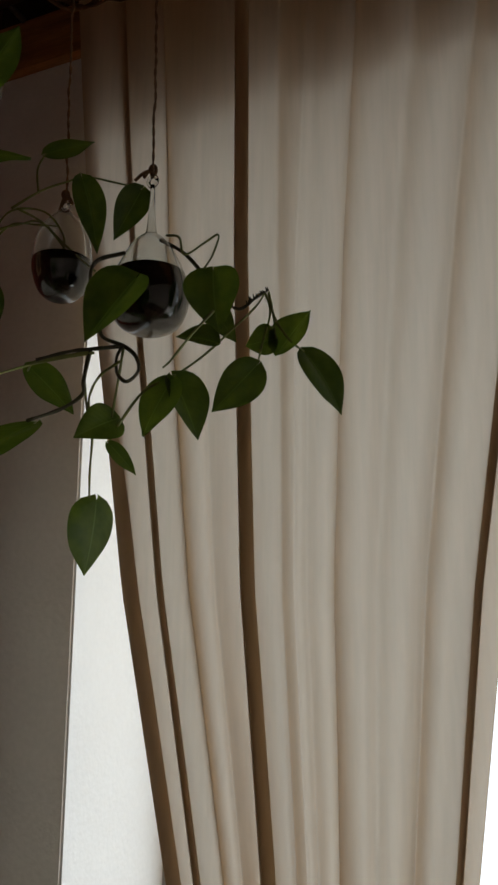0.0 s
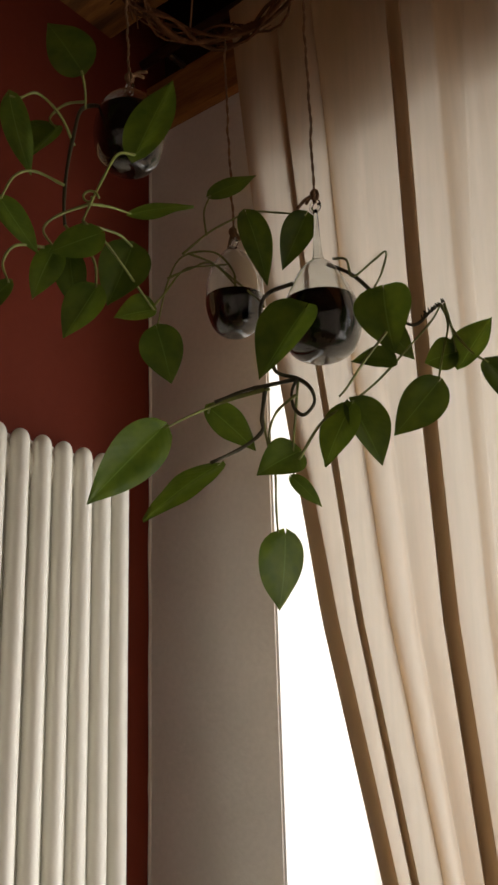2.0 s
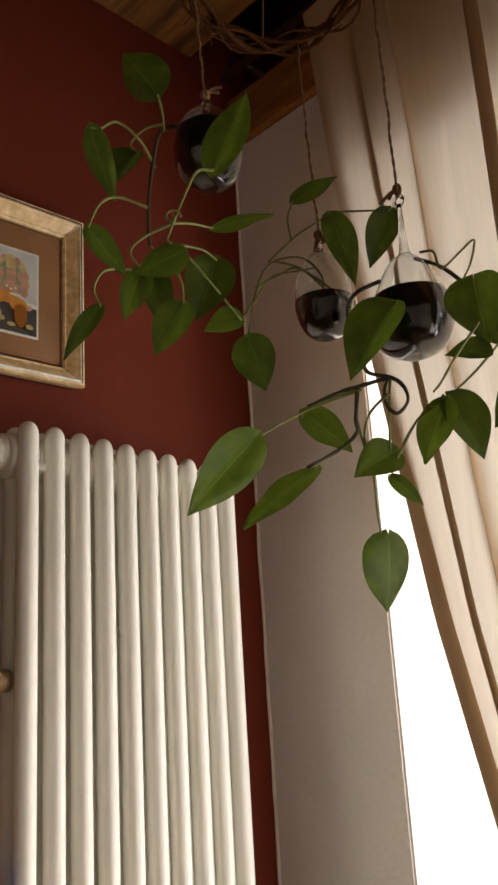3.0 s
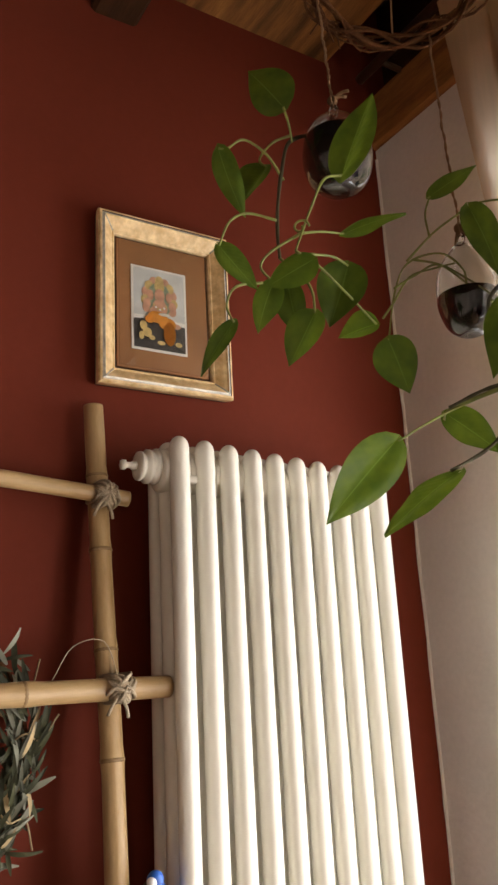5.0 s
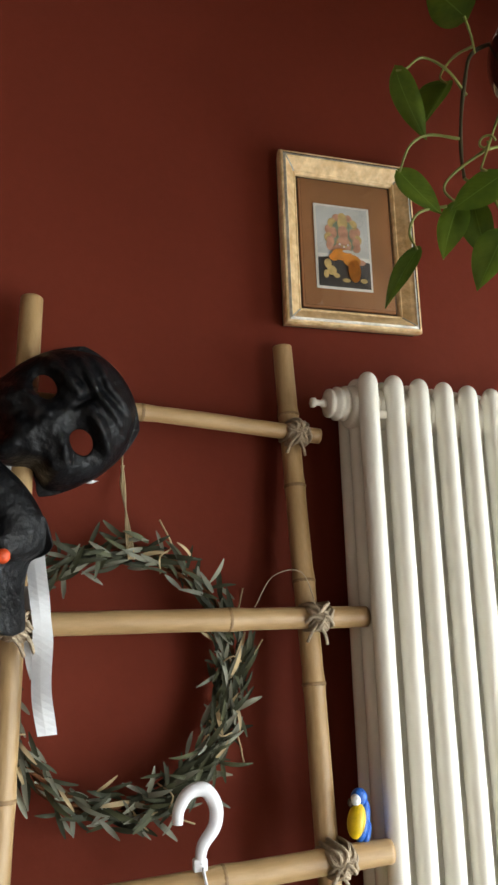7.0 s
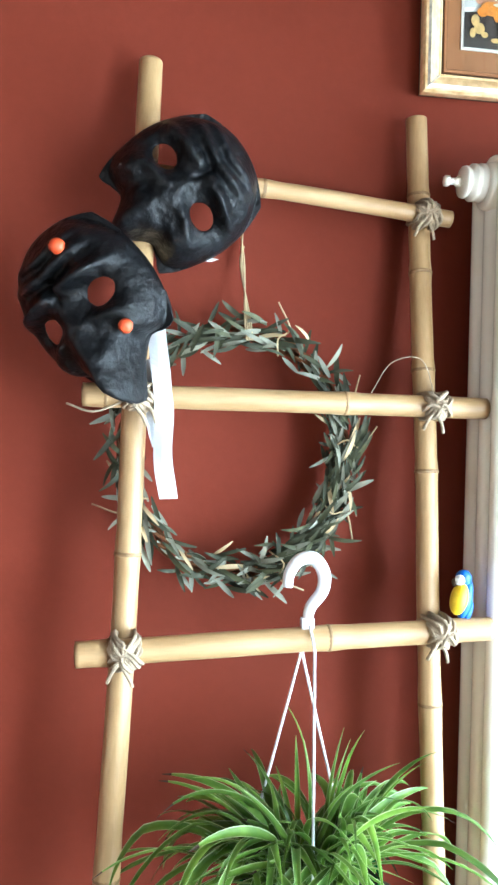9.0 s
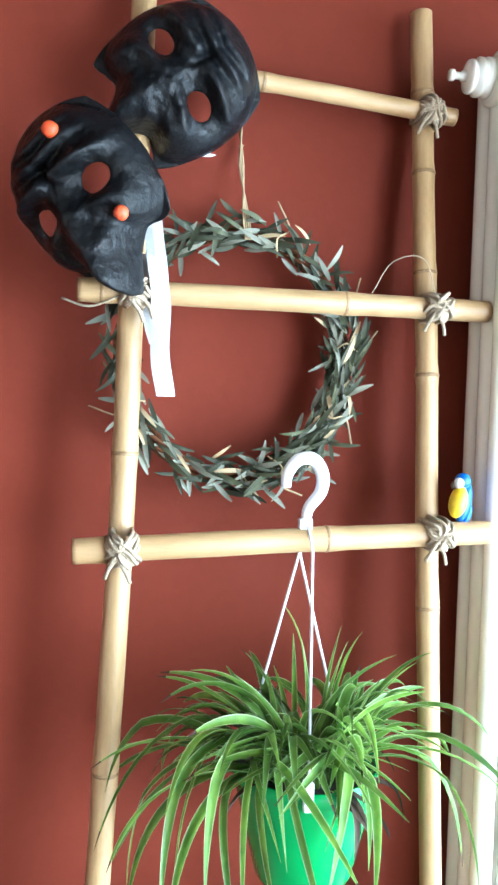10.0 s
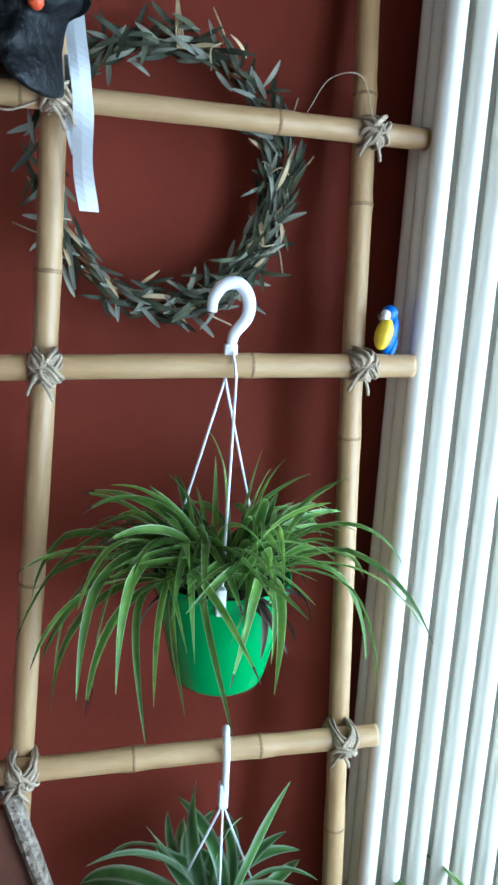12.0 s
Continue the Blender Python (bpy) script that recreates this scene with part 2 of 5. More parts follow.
def leaf_material(name, base, second, stripe=None, through_=0.35, veins=False):
    """Two-sided leaf: glossy green with veins along it, and light coming through."""
    m = bpy.data.materials.new(name)
    m.use_nodes = True
    n, l = m.node_tree.nodes, m.node_tree.links
    b = n["Principled BSDF"]
    b.inputs["Roughness"].default_value = 0.42
    b.inputs["Specular IOR Level"].default_value = 0.35
    uv = n.new("ShaderNodeUVMap")
    sep = n.new("ShaderNodeSeparateXYZ")
    l.new(uv.outputs[0], sep.inputs[0])
    no = n.new("ShaderNodeTexNoise")
    no.inputs["Scale"].default_value = 35
    tc = n.new("ShaderNodeTexCoord")
    l.new(tc.outputs["Object"], no.inputs["Vector"])
    ramp = n.new("ShaderNodeValToRGB")
    ramp.color_ramp.elements[0].position, ramp.color_ramp.elements[1].position = 0.35, 0.7
    ramp.color_ramp.elements[0].color, ramp.color_ramp.elements[1].color = (*second, 1), (*base, 1)
    l.new(no.outputs[0], ramp.inputs[0])
    mid = n.new("ShaderNodeMath")
    mid.operation = "ABSOLUTE"
    l.new(sep.outputs[0], mid.inputs[0])
    band = n.new("ShaderNodeMapRange")
    lo, hi, col = stripe or (0.045, 0.0, (0.11, 0.20, 0.04))
    band.inputs[1].default_value, band.inputs[2].default_value = lo, hi
    l.new(mid.outputs[0], band.inputs[0])
    mix = n.new("ShaderNodeMix")
    mix.data_type = "RGBA"
    l.new(band.outputs[0], mix.inputs[0])
    l.new(ramp.outputs[0], mix.inputs[6])
    mix.inputs[7].default_value = (*col, 1)
    info = n.new("ShaderNodeObjectInfo")
    mr = n.new("ShaderNodeMapRange")
    mr.inputs[3].default_value, mr.inputs[4].default_value = 0.55, 1.35
    l.new(info.outputs["Random"], mr.inputs[0])
    hsv = n.new("ShaderNodeHueSaturation")
    l.new(mr.outputs[0], hsv.inputs["Value"])
    l.new(mix.outputs[2], hsv.inputs["Color"])
    l.new(hsv.outputs[0], b.inputs["Base Color"])
    if veins:
        # side veins slant forward from the midrib
        slant = n.new("ShaderNodeMath")
        slant.operation = "MULTIPLY_ADD"
        slant.inputs[1].default_value = -0.30
        l.new(mid.outputs[0], slant.inputs[0])
        l.new(sep.outputs[1], slant.inputs[2])
        wave = n.new("ShaderNodeMath")
        wave.operation = "PINGPONG"
        wave.inputs[1].default_value = 0.05
        l.new(slant.outputs[0], wave.inputs[0])
        relief = n.new("ShaderNodeBump")
        relief.inputs["Strength"].default_value, relief.inputs["Distance"].default_value = 0.16, 0.02
        l.new(wave.outputs[0], relief.inputs["Height"])
        l.new(relief.outputs[0], b.inputs["Normal"])
    tr = n.new("ShaderNodeBsdfTranslucent")
    bright = n.new("ShaderNodeHueSaturation")
    bright.inputs["Value"].default_value, bright.inputs["Hue"].default_value = 1.8, 0.485
    l.new(hsv.outputs[0], bright.inputs["Color"])
    l.new(bright.outputs[0], tr.inputs[0])
    ms = n.new("ShaderNodeMixShader")
    ms.inputs[0].default_value = through_
    l.new(b.outputs[0], ms.inputs[1])
    l.new(tr.outputs[0], ms.inputs[2])
    l.new(ms.outputs[0], n["Material Output"].inputs[0])
    return m


POTHOS = leaf_material("pothos_leaf", (0.092, 0.150, 0.016), (0.050, 0.098, 0.011), veins=True)
POTHOS_STEM = material("pothos_stem", (0.25, 0.30, 0.07), 0.45, vary=0.2, scale=30, second=(0.14, 0.15, 0.04))
OLD_STEM = material("old_pothos_stem", (0.075, 0.07, 0.03), 0.6, vary=0.25, scale=30)
SPIDER = leaf_material("spider_plant_leaf", (0.135, 0.25, 0.036), (0.068, 0.155, 0.022), (0.80, 0.98, (0.38, 0.46, 0.24)), 0.3)
SPIDER_PALE = leaf_material("variegated_spider_leaf", (0.12, 0.25, 0.06), (0.07, 0.16, 0.04), (0.5, 0.9, (0.34, 0.44, 0.28)), 0.3)
TIP_BROWN = material("withered_tip", (0.06, 0.035, 0.02), 0.9, vary=0.2, scale=50)


def glass_material(name, rough=0.02, tint=(0.93, 0.95, 0.94)):
    m = bpy.data.materials.new(name)
    m.use_nodes = True
    b = m.node_tree.nodes["Principled BSDF"]
    b.inputs["Base Color"].default_value = (*tint, 1)
    b.inputs["Transmission Weight"].default_value = 1.0
    b.inputs["Roughness"].default_value, b.inputs["IOR"].default_value = rough, 1.45
    return m


GLASS = glass_material("blown_glass", 0.0)
PANE = glass_material("window_glass", 0.0, (0.97, 0.98, 0.98))
WATER_DARK = material("dark_water_and_roots", (0.006, 0.005, 0.004), 0.0, vary=0.4, scale=30, spec=0.16, grain=0.3, grain_scale=45, bump=1.0)


def curtain_material(name, front, through_):
    m = bpy.data.materials.new(name)
    m.use_nodes = True
    n, l = m.node_tree.nodes, m.node_tree.links
    b = n["Principled BSDF"]
    b.inputs["Roughness"].default_value = 0.9
    b.inputs["Specular IOR Level"].default_value = 0.15
    tc = n.new("ShaderNodeTexCoord")
    mp = n.new("ShaderNodeMapping")
    mp.inputs["Scale"].default_value = (14, 14, 1.0)
    l.new(tc.outputs["Object"], mp.inputs[0])
    slub = n.new("ShaderNodeTexNoise")
    slub.inputs["Scale"].default_value, slub.inputs["Detail"].default_value = 6, 6
    l.new(mp.outputs[0], slub.inputs["Vector"])
    ramp = n.new("ShaderNodeValToRGB")
    ramp.color_ramp.elements[0].color, ramp.color_ramp.elements[1].color = (*[c * 0.86 for c in front], 1), (*front, 1)
    ramp.color_ramp.elements[0].position, ramp.color_ramp.elements[1].position = 0.3, 0.7
    l.new(slub.outputs[0], ramp.inputs[0])
    l.new(ramp.outputs[0], b.inputs["Base Color"])
    tr = n.new("ShaderNodeBsdfTranslucent")
    tr.inputs[0].default_value = (*through_, 1)
    ms = n.new("ShaderNodeMixShader")
    ms.inputs[0].default_value = 0.38
    l.new(b.outputs[0], ms.inputs[1])
    l.new(tr.outputs[0], ms.inputs[2])
    weave = n.new("ShaderNodeTexNoise")
    weave.inputs["Scale"].default_value = 900
    l.new(tc.outputs["Object"], weave.inputs["Vector"])
    bp = n.new("ShaderNodeBump")
    bp.inputs["Strength"].default_value, bp.inputs["Distance"].default_value = 0.25, 0.001
    l.new(weave.outputs[0], bp.inputs["Height"])
    l.new(bp.outputs[0], b.inputs["Normal"])
    l.new(ms.outputs[0], n["Material Output"].inputs[0])
    return m


CURTAIN = curtain_material("cream_curtain_cloth", (0.76, 0.50, 0.26), (0.430, 0.378, 0.318))


# ---- the room ----
def structure(name, bm, mat, label, category, smooth=False):
    return tagged(part(name, bm, mat, None, "", smooth), label, category, kind="structure")


ROOM_X, ROOM_Y, TOP = 3.6, -4.0, 3.02
OPEN_L, OPEN_R, OPEN_TOP, DEPTH = 0.308, 2.55, 2.28, 0.42
structure("wall_west", box((-0.2, ROOM_Y, 0), (0, 0.42, TOP)), RED, "matt dark red painted plaster wall", "wall")
bm = box((0, 0, 0), (OPEN_L, DEPTH, 2.605))
add_box(bm, (OPEN_R, 0, 0), (ROOM_X, DEPTH, 2.605))
add_box(bm, (OPEN_L, 0, OPEN_TOP), (OPEN_R, DEPTH, 2.605))
structure("wall_north", bm, WHITE_WALL, "greyish white plastered window wall with deep reveal", "wall")
structure("trim", box((OPEN_L, 0.004, 0), (OPEN_L + 0.004, DEPTH - 0.075, OPEN_TOP)), REVEAL, "smooth white plaster lining of the window reveal", "trim")
# upper wall in dark joist colour, standing in for shade in the gap there
structure("boarding", box((0, 0.05, 2.605), (ROOM_X, DEPTH, TOP)), JOIST_WOOD, "wall above the lintel, coloured dark for its shade", "boarding")
structure("wall_east", box((ROOM_X, ROOM_Y, 0), (ROOM_X + 0.2, DEPTH, TOP)), ROOM_PAINT, "plain warm plastered wall", "wall")
structure("wall_south", box((-0.2, ROOM_Y - 0.2, 0), (ROOM_X + 0.2, ROOM_Y, TOP)), ROOM_PAINT, "plain warm plastered wall", "wall")
structure("ceiling", box((-0.2, ROOM_Y - 0.2, TOP), (ROOM_X + 0.2, DEPTH, TOP + 0.15)), DARK_WOOD, "dark old boarded ceiling", "ceiling")
floor = structure("floor", box((-0.2, ROOM_Y - 0.2, -0.12), (ROOM_X + 0.2, DEPTH, -0.004)), DARK_WOOD, "brown wooden board floor", "floor")
board = box((0, -1.99, 0), (0.138, 0, 0.012), 0.002)
first = part("plank", board, FLOOR_WOOD, floor, "", False)
first.matrix_basis = Matrix.Translation((0.0, 0.0, -0.004))
for i in range(26):
    for j in range(2):
        if i or j:
            piece("plank", first.data, floor, Matrix.Translation((0.14 * i, -2.0 * j, -0.004)))

# uneven plaster edge where the two walls meet
bead = tube([(0.002 + 0.0025 * noise.noise(Vector((1, 1, z * 0.16))), -0.002 + 0.0025 * noise.noise(Vector((4, 1, z * 0.21))), 0.03 * z) for z in range(1, 87)], lambda t: 0.0034 + 0.0022 * noise.noise(Vector((t * 60, 2, 7))), 7)
structure("trim", bead, WHITE_WALL, "rough plaster edge along the wall corner", "trim")

# wooden members under the ceiling
def rough_beam(name, lo, hi, mat, label):
    bm = bmesh.new()
    n = 14
    for k in range(n + 1):
        x = lo[0] + (hi[0] - lo[0]) * k / n
        w = 0.004 * noise.noise(Vector((x * 3, lo[1] * 7, 1)))
        ring = [(lo[1] + 0.008 + w, lo[2]), (hi[1] - 0.008 + w, lo[2] + w), (hi[1] + w, lo[2] + 0.008), (hi[1] - w, hi[2]), (lo[1] - w, hi[2]), (lo[1] + w, lo[2] + 0.008)]
        vs = [bm.verts.new((x, a, b)) for a, b in ring]
        if k:
            for q in range(6):
                bm.faces.new((last[q], last[(q + 1) % 6], vs[(q + 1) % 6], vs[q]))
        else:
            bm.faces.new(vs)
        last = vs
    bm.faces.new(last)
    bmesh.ops.recalc_face_normals(bm, faces=bm.faces)
    return structure(name, bm, mat, label, "beam", False)


rough_beam("beam", (0.0, -0.56, 2.80), (ROOM_X, -0.12, TOP), BEAM_WOOD, "broad old brown ceiling beam with knots")
rough_beam("joist", (0.0, -0.695, 2.692), (ROOM_X, -0.60, TOP), JOIST_WOOD, "dark brown old wooden joist")
for yy in (-1.35, -2.05, -2.75, -3.45):
    rough_beam("joist", (0.0, yy - 0.1, 2.70), (ROOM_X, yy, TOP), JOIST_WOOD, "dark brown old wooden joist")
rough_beam("lintel", (0.0, -0.012, 2.607), (ROOM_X, 0.05, 2.735), LINTEL_WOOD, "orange-brown wooden lintel board over plaster")

# window: glazed door with white frame in the opening
win = thing("window_1", "white-framed glazed window door in deep reveal", "window", (0, 0, 0), kind="structure")
Y0 = DEPTH - 0.07
bm = bmesh.new()
for lo, hi in (((OPEN_L, Y0, 0), (OPEN_L + 0.06, Y0 + 0.06, OPEN_TOP)), ((OPEN_R - 0.06, Y0, 0), (OPEN_R, Y0 + 0.06, OPEN_TOP)), ((OPEN_L + 0.06, Y0, OPEN_TOP - 0.06), (OPEN_R - 0.06, Y0 + 0.06, OPEN_TOP)), ((OPEN_L + 0.06, Y0, 0), (OPEN_R - 0.06, Y0 + 0.06, 0.12)), ((1.38, Y0, 0.12), (1.48, Y0 + 0.06, OPEN_TOP - 0.06))):
    add_box(bm, lo, hi, 0.006)
part("window_frame", bm, WINDOW_PAINT, win, "", False)
for a, b in ((OPEN_L + 0.06, 1.38), (1.48, OPEN_R - 0.06)):
    pane = part("pane", box((a, Y0 + 0.024, 0.12), (b, Y0 + 0.03, OPEN_TOP - 0.06)), PANE, win, "", False)
    pane.visible_shadow = False

# outside: pale yard and house wall
structure("ground", box((-30, DEPTH, -0.4), (30, 60, -0.2)), OUT_GROUND, "pale paved yard outside the window", "ground")
bm = box((-8, 6.0, -0.2), (12, 6.3, 7))
structure("backdrop", bm, OUT_WALL, "pale rendered house wall outside", "backdrop")


# ---- curtain ----
def lerp_table(z, table):
    for (z0, a), (z1, b) in zip(table, table[1:]):
        if z <= z1:
            k = min(max((z - z0) / (z1 - z0), 0), 1)
            return a + (b - a) * k
    return table[-1][1]


LEFT = ((0.02, 0.50), (0.62, 0.655), (0.75, 0.640), (1.09, 0.552), (1.50, 0.456), (2.03, 0.368), (2.72, 0.290))
RIGHT = ((0.02, 1.00), (0.62, 0.90), (0.75, 0.915), (1.13, 0.988), (1.49, 1.045), (1.79, 1.105), (2.2, 1.19), (2.72, 1.30))
# folds: where across the cloth, how wide, how far it doubles over, how deep
FOLDS = ((0.038, 0.040, 0.046, 0.026), (0.140, 0.032, 0.030, 0.030), (0.222, 0.030, 0.018, 0.024), (0.285, 0.030, 0.008, 0.018), (0.388, 0.033, 0.036, 0.044), (0.465, 0.022, 0.006, 0.018),
         (0.530, 0.030, 0.006, 0.014), (0.610, 0.034, 0.0135, 0.040), (0.715, 0.045, 0.008, 0.022), (0.830, 0.040, 0.012, 0.034), (0.900, 0.030, 0.006, 0.016), (0.950, 0.026, 0.030, 0.024))


def curtain_cloth(height_steps=70, across=420):
    bm = bmesh.new()
    rows = []
    for i in range(height_steps + 1):
        z = 0.02 + (2.72 - 0.02) * i / height_steps
        a, b = lerp_table(z, LEFT), lerp_table(z, RIGHT)
        width = b - a
        tight = 1 + 0.9 * max(0.0, (2.0 - z) / 1.4) if z > 0.62 else 1.9
        row = []
        for j in range(across + 1):
            u = j / across
            du, dy = 0.0, 0.0
            for k, (c, w, fold, deep) in enumerate(FOLDS):
                c2 = c + 0.012 * noise.noise(Vector((k * 3.1, z * 0.9, 0.5))) + 0.010 * (2.0 - z) * math.sin(math.pi * c)
                q = (u - c2) / w
                g = math.exp(-q * q)
                du += -fold * 2.2 * q * g
                dy += -deep * g * tight * 0.8
            dy += (0.008 if u < 0.5 else 0.004) * math.sin(u * 52 + 1.2 * math.sin(z * 1.3)) + 0.006 * math.sin(u * 21 + 0.8 * z) + 0.005 * noise.noise(Vector((u * 9, z * 1.5, 2.2)))
            row.append(bm.verts.new((a + width * (u + du), -0.075 + dy, z)))
        rows.append(row)
    for r0, r1 in zip(rows, rows[1:]):
        for j in range(across):
            bm.faces.new((r0[j], r0[j + 1], r1[j + 1], r1[j]))
    return bm


curtain = thing("curtain", "cream cloth curtain gathered towards its tie-back", "curtain", (0.75, -0.075, 0.0))
cloth = part("cloth", curtain_cloth(), CURTAIN, curtain)
cloth.matrix_basis = Matrix.Translation((-0.75, 0.075, 0))
part("tie_back", tube([Vector((0.75 + 0.135 * math.cos(w) - 0.75, 0.05 * math.sin(w) - 0.02, 0.66 + 0.01 * math.cos(w))) for w in [2 * math.pi * k / 32 for k in range(33)]], 0.012), CURTAIN, curtain)
rod = thing("curtain_rod", "dark iron curtain rod under the beam", "curtain rod", (1.2, -0.075, 2.735))
part("rod", tube([(-1.15, 0, 0), (0.95, 0, 0)], 0.011, 12), FRAME_DARK, rod)
for x in (-1.08, 0.9):
    bm = tube([(x, 0.0, 0), (x, 0.06, 0)], 0.007, 8)
    part("bracket", bm, FRAME_DARK, rod)


# ---- radiator ----
FRONT, BACK, FOOT_Z, TOP_Z, TUBE_R = 0.130, 0.05, 0.13, 1.799, 0.0158
MIDDLE, HALF = (FRONT + BACK) / 2, (FOOT_Z + TOP_Z) / 2


def column_mesh(r=TUBE_R):
    """One upright tube with domed ends, about its middle."""
    h = TOP_Z - HALF
    dome = ((r, h - 0.016), (r * 0.97, h - 0.010), (r * 0.86, h - 0.004), (r * 0.66, h + 0.001), (r * 0.36, h + 0.0045), (0, h + 0.006))
    return lathe([(a, -b) for a, b in reversed(dome)] + [(r, 0)] + list(dome), 20)


def header_mesh(s):
    """The cast head that joins three tubes and meets the next section's hub; s: 1 top, -1 bottom."""
    bm = bmesh.new()
    add_box(bm, (BACK, -0.0125, -0.066), (FRONT, 0.0125, -0.008), 0.006, m=Matrix.Diagonal((1, 1, s, 1)))
    hub = [(0.030, -0.0222), (0.033, -0.0195), (0.0345, -0.014), (0.0345, 0.014), (0.033, 0.0195), (0.030, 0.0222)]
    rings = []
    for r, y in hub:
        rings.append([bm.verts.new((MIDDLE + 0.006 + r * math.cos(w), y, s * (-0.043 + r * math.sin(w)))) for w in (2 * math.pi * k / 24 for k in range(24))])
    for r0, r1 in zip(rings, rings[1:]):
        for k in range(24):
            bm.faces.new((r0[k], r0[(k + 1) % 24], r1[(k + 1) % 24], r1[k]))
    for ring in (rings[0], rings[-1]):
        bm.faces.new(ring)
    bmesh.ops.recalc_face_normals(bm, faces=bm.faces)
    return bm


PITCH, RAD_Y = 0.0447, -0.601
radiator = thing("radiator", "tall cream enamelled column radiator on red wall", "radiator", (0, RAD_Y, 0))
section = part("section", header_mesh(1), RADIATOR, radiator)
lower_head = part("lower_header", header_mesh(-1), RADIATOR, section)
column = part("column", column_mesh(), RADIATOR, section)
for i in range(10):
    head = section if i == 0 else piece("section", section.data, radiator, Matrix())
    head.matrix_basis = Matrix.Translation((0.006 - 0.0016 * i, PITCH * i, TOP_Z + 0.012 - 0.0026 * i))
    low = lower_head if i == 0 else piece("lower_header", lower_head.data, head, Matrix())
    low.matrix_basis = Matrix.Translation((0, 0, FOOT_Z - TOP_Z))
    for k, x in enumerate((FRONT, MIDDLE, BACK)):
        col = column if i == 0 and k == 0 else piece("column", column.data, head, Matrix())
        col.matrix_basis = Matrix.Translation((x, 0, HALF - TOP_Z))
bm = bmesh.new()
prof = ((0.0, -0.024), (0.030, -0.024), (0.032, -0.020), (0.032, -0.014), (0.029, -0.012), (0.029, -0.008), (0.031, -0.006), (0.031, 0.0), (0.024, 0.004), (0.024, 0.008), (0.027, 0.010), (0.026, 0.015), (0.015, 0.018), (0, 0.018))
add_lathe(bm, prof, 28)
bmesh.ops.recalc_face_normals(bm, faces=bm.faces)
plug = part("end_plug", bm, RADIATOR, radiator, "stepped round end plug")
plug.matrix_basis = pose(0.098, -0.040, 1.774, 90, 0, 0) @ Matrix.Scale(0.86, 4)
bm = bmesh.new()
add_lathe(bm, ((0, 0), (0.0075, 0.0), (0.0075, 0.008), (0.005, 0.010), (0.005, 0.018), (0.008, 0.019), (0.008, 0.026), (0, 0.027)), 6)
bmesh.ops.recalc_face_normals(bm, faces=bm.faces)
valve = part("bleed_valve", bm, RADIATOR, radiator, "small cream bleed valve")
valve.matrix_basis = pose(0.098, -0.054, 1.774, 90, 0, 0)
part("clip", box((0.118, 0.012, 1.744), (0.1375, 0.036, 1.757), 0.003), RADIATOR, radiator)
for i in (1, 8):
    part("foot", box((0.03, PITCH * i - 0.012, 0.008), (0.14, PITCH * i + 0.012, 0.12), 0.005), RADIATOR, radiator)


# ---- framed picture ----
def frame_side(length, w=0.035):
    """A moulding with mitred ends: deep gold cove between a raised outer edge and a silvered inner line."""
    prof = ((0.004, 0, 0), (0.001, 0.012, 0), (0, 0.022, 0), (0.0025, 0.027, 0), (0.006, 0.028, 0), (0.0068, 0.0262, 2), (0.0108, 0.0285, 1), (0.0125, 0.0255, 0), (0.018, 0.0225, 0), (0.025, 0.0165, 0), (0.030, 0.012, 0), (0.0320, 0.0125, 0), (w, 0.009, 0), (w, 0.002, 0))
    bm = bmesh.new()
    a = [bm.verts.new((x, -length / 2 + d, 0)) for d, x, _ in prof]
    b = [bm.verts.new((x, length / 2 - d, 0)) for d, x, _ in prof]
    for v, (d, x, _) in zip(a, prof):
        v.co.z = d
    for v, (d, x, _) in zip(b, prof):
        v.co.z = d
    for i in range(len(prof) - 1):
        bm.faces.new((a[i], a[i + 1], b[i + 1], b[i])).material_index = prof[i + 1][2]
    bmesh.ops.recalc_face_normals(bm, faces=bm.faces)
    return bm


PW, PH = 0.256, 0.322
picture = thing("framed_picture", "small gilt framed print with brown mount on wall", "picture", (0.006, -0.563, 2.090))
for name, length, off, turn in (("frame_bottom", PW, (0, 0, -PH / 2), 0), ("frame_top", PW, (0, 0, PH / 2), 180), ("frame_left", PH, (0, -PW / 2, 0), -90), ("frame_right", PH, (0, PW / 2, 0), 90)):
    side = part(name, frame_side(length), [GOLD, SILVER, FRAME_DARK], picture, "", False)
    side.matrix_basis = pose(*off, turn, 0, 0)
for a in (-1, 1):
    for b in (-1, 1):
        ridge = [(0.0287, a * (PW / 2 - 0.010), b * (PH / 2 - 0.010)), (0.0225, a * (PW / 2 - 0.018), b * (PH / 2 - 0.018)), (0.0125, a * (PW / 2 - 0.031), b * (PH / 2 - 0.031))]
        part("mitre", tube(ridge, 0.0014, 6), SILVER, picture, "silvered corner seam")
part("backing", box((-0.004, -PW / 2 + 0.004, -PH / 2 + 0.004), (0.002, PW / 2 - 0.004, PH / 2 - 0.004)), FRAME_DARK, picture, "", False)
part("mount", box((0.002, -PW / 2 + 0.04, -PH / 2 + 0.04), (0.006, PW / 2 - 0.04, PH / 2 - 0.04)), MAT_BOARD, picture, "reddish brown mount board", False)
CY, CZ, CW, CH = -0.008, -0.005, 0.107, 0.160
print_ = part("print", box((0.0062, CY - CW / 2, CZ - CH / 2), (0.0078, CY + CW / 2, CZ + CH / 2)), CARD_EDGE, picture, "small printed card with pale border", False)


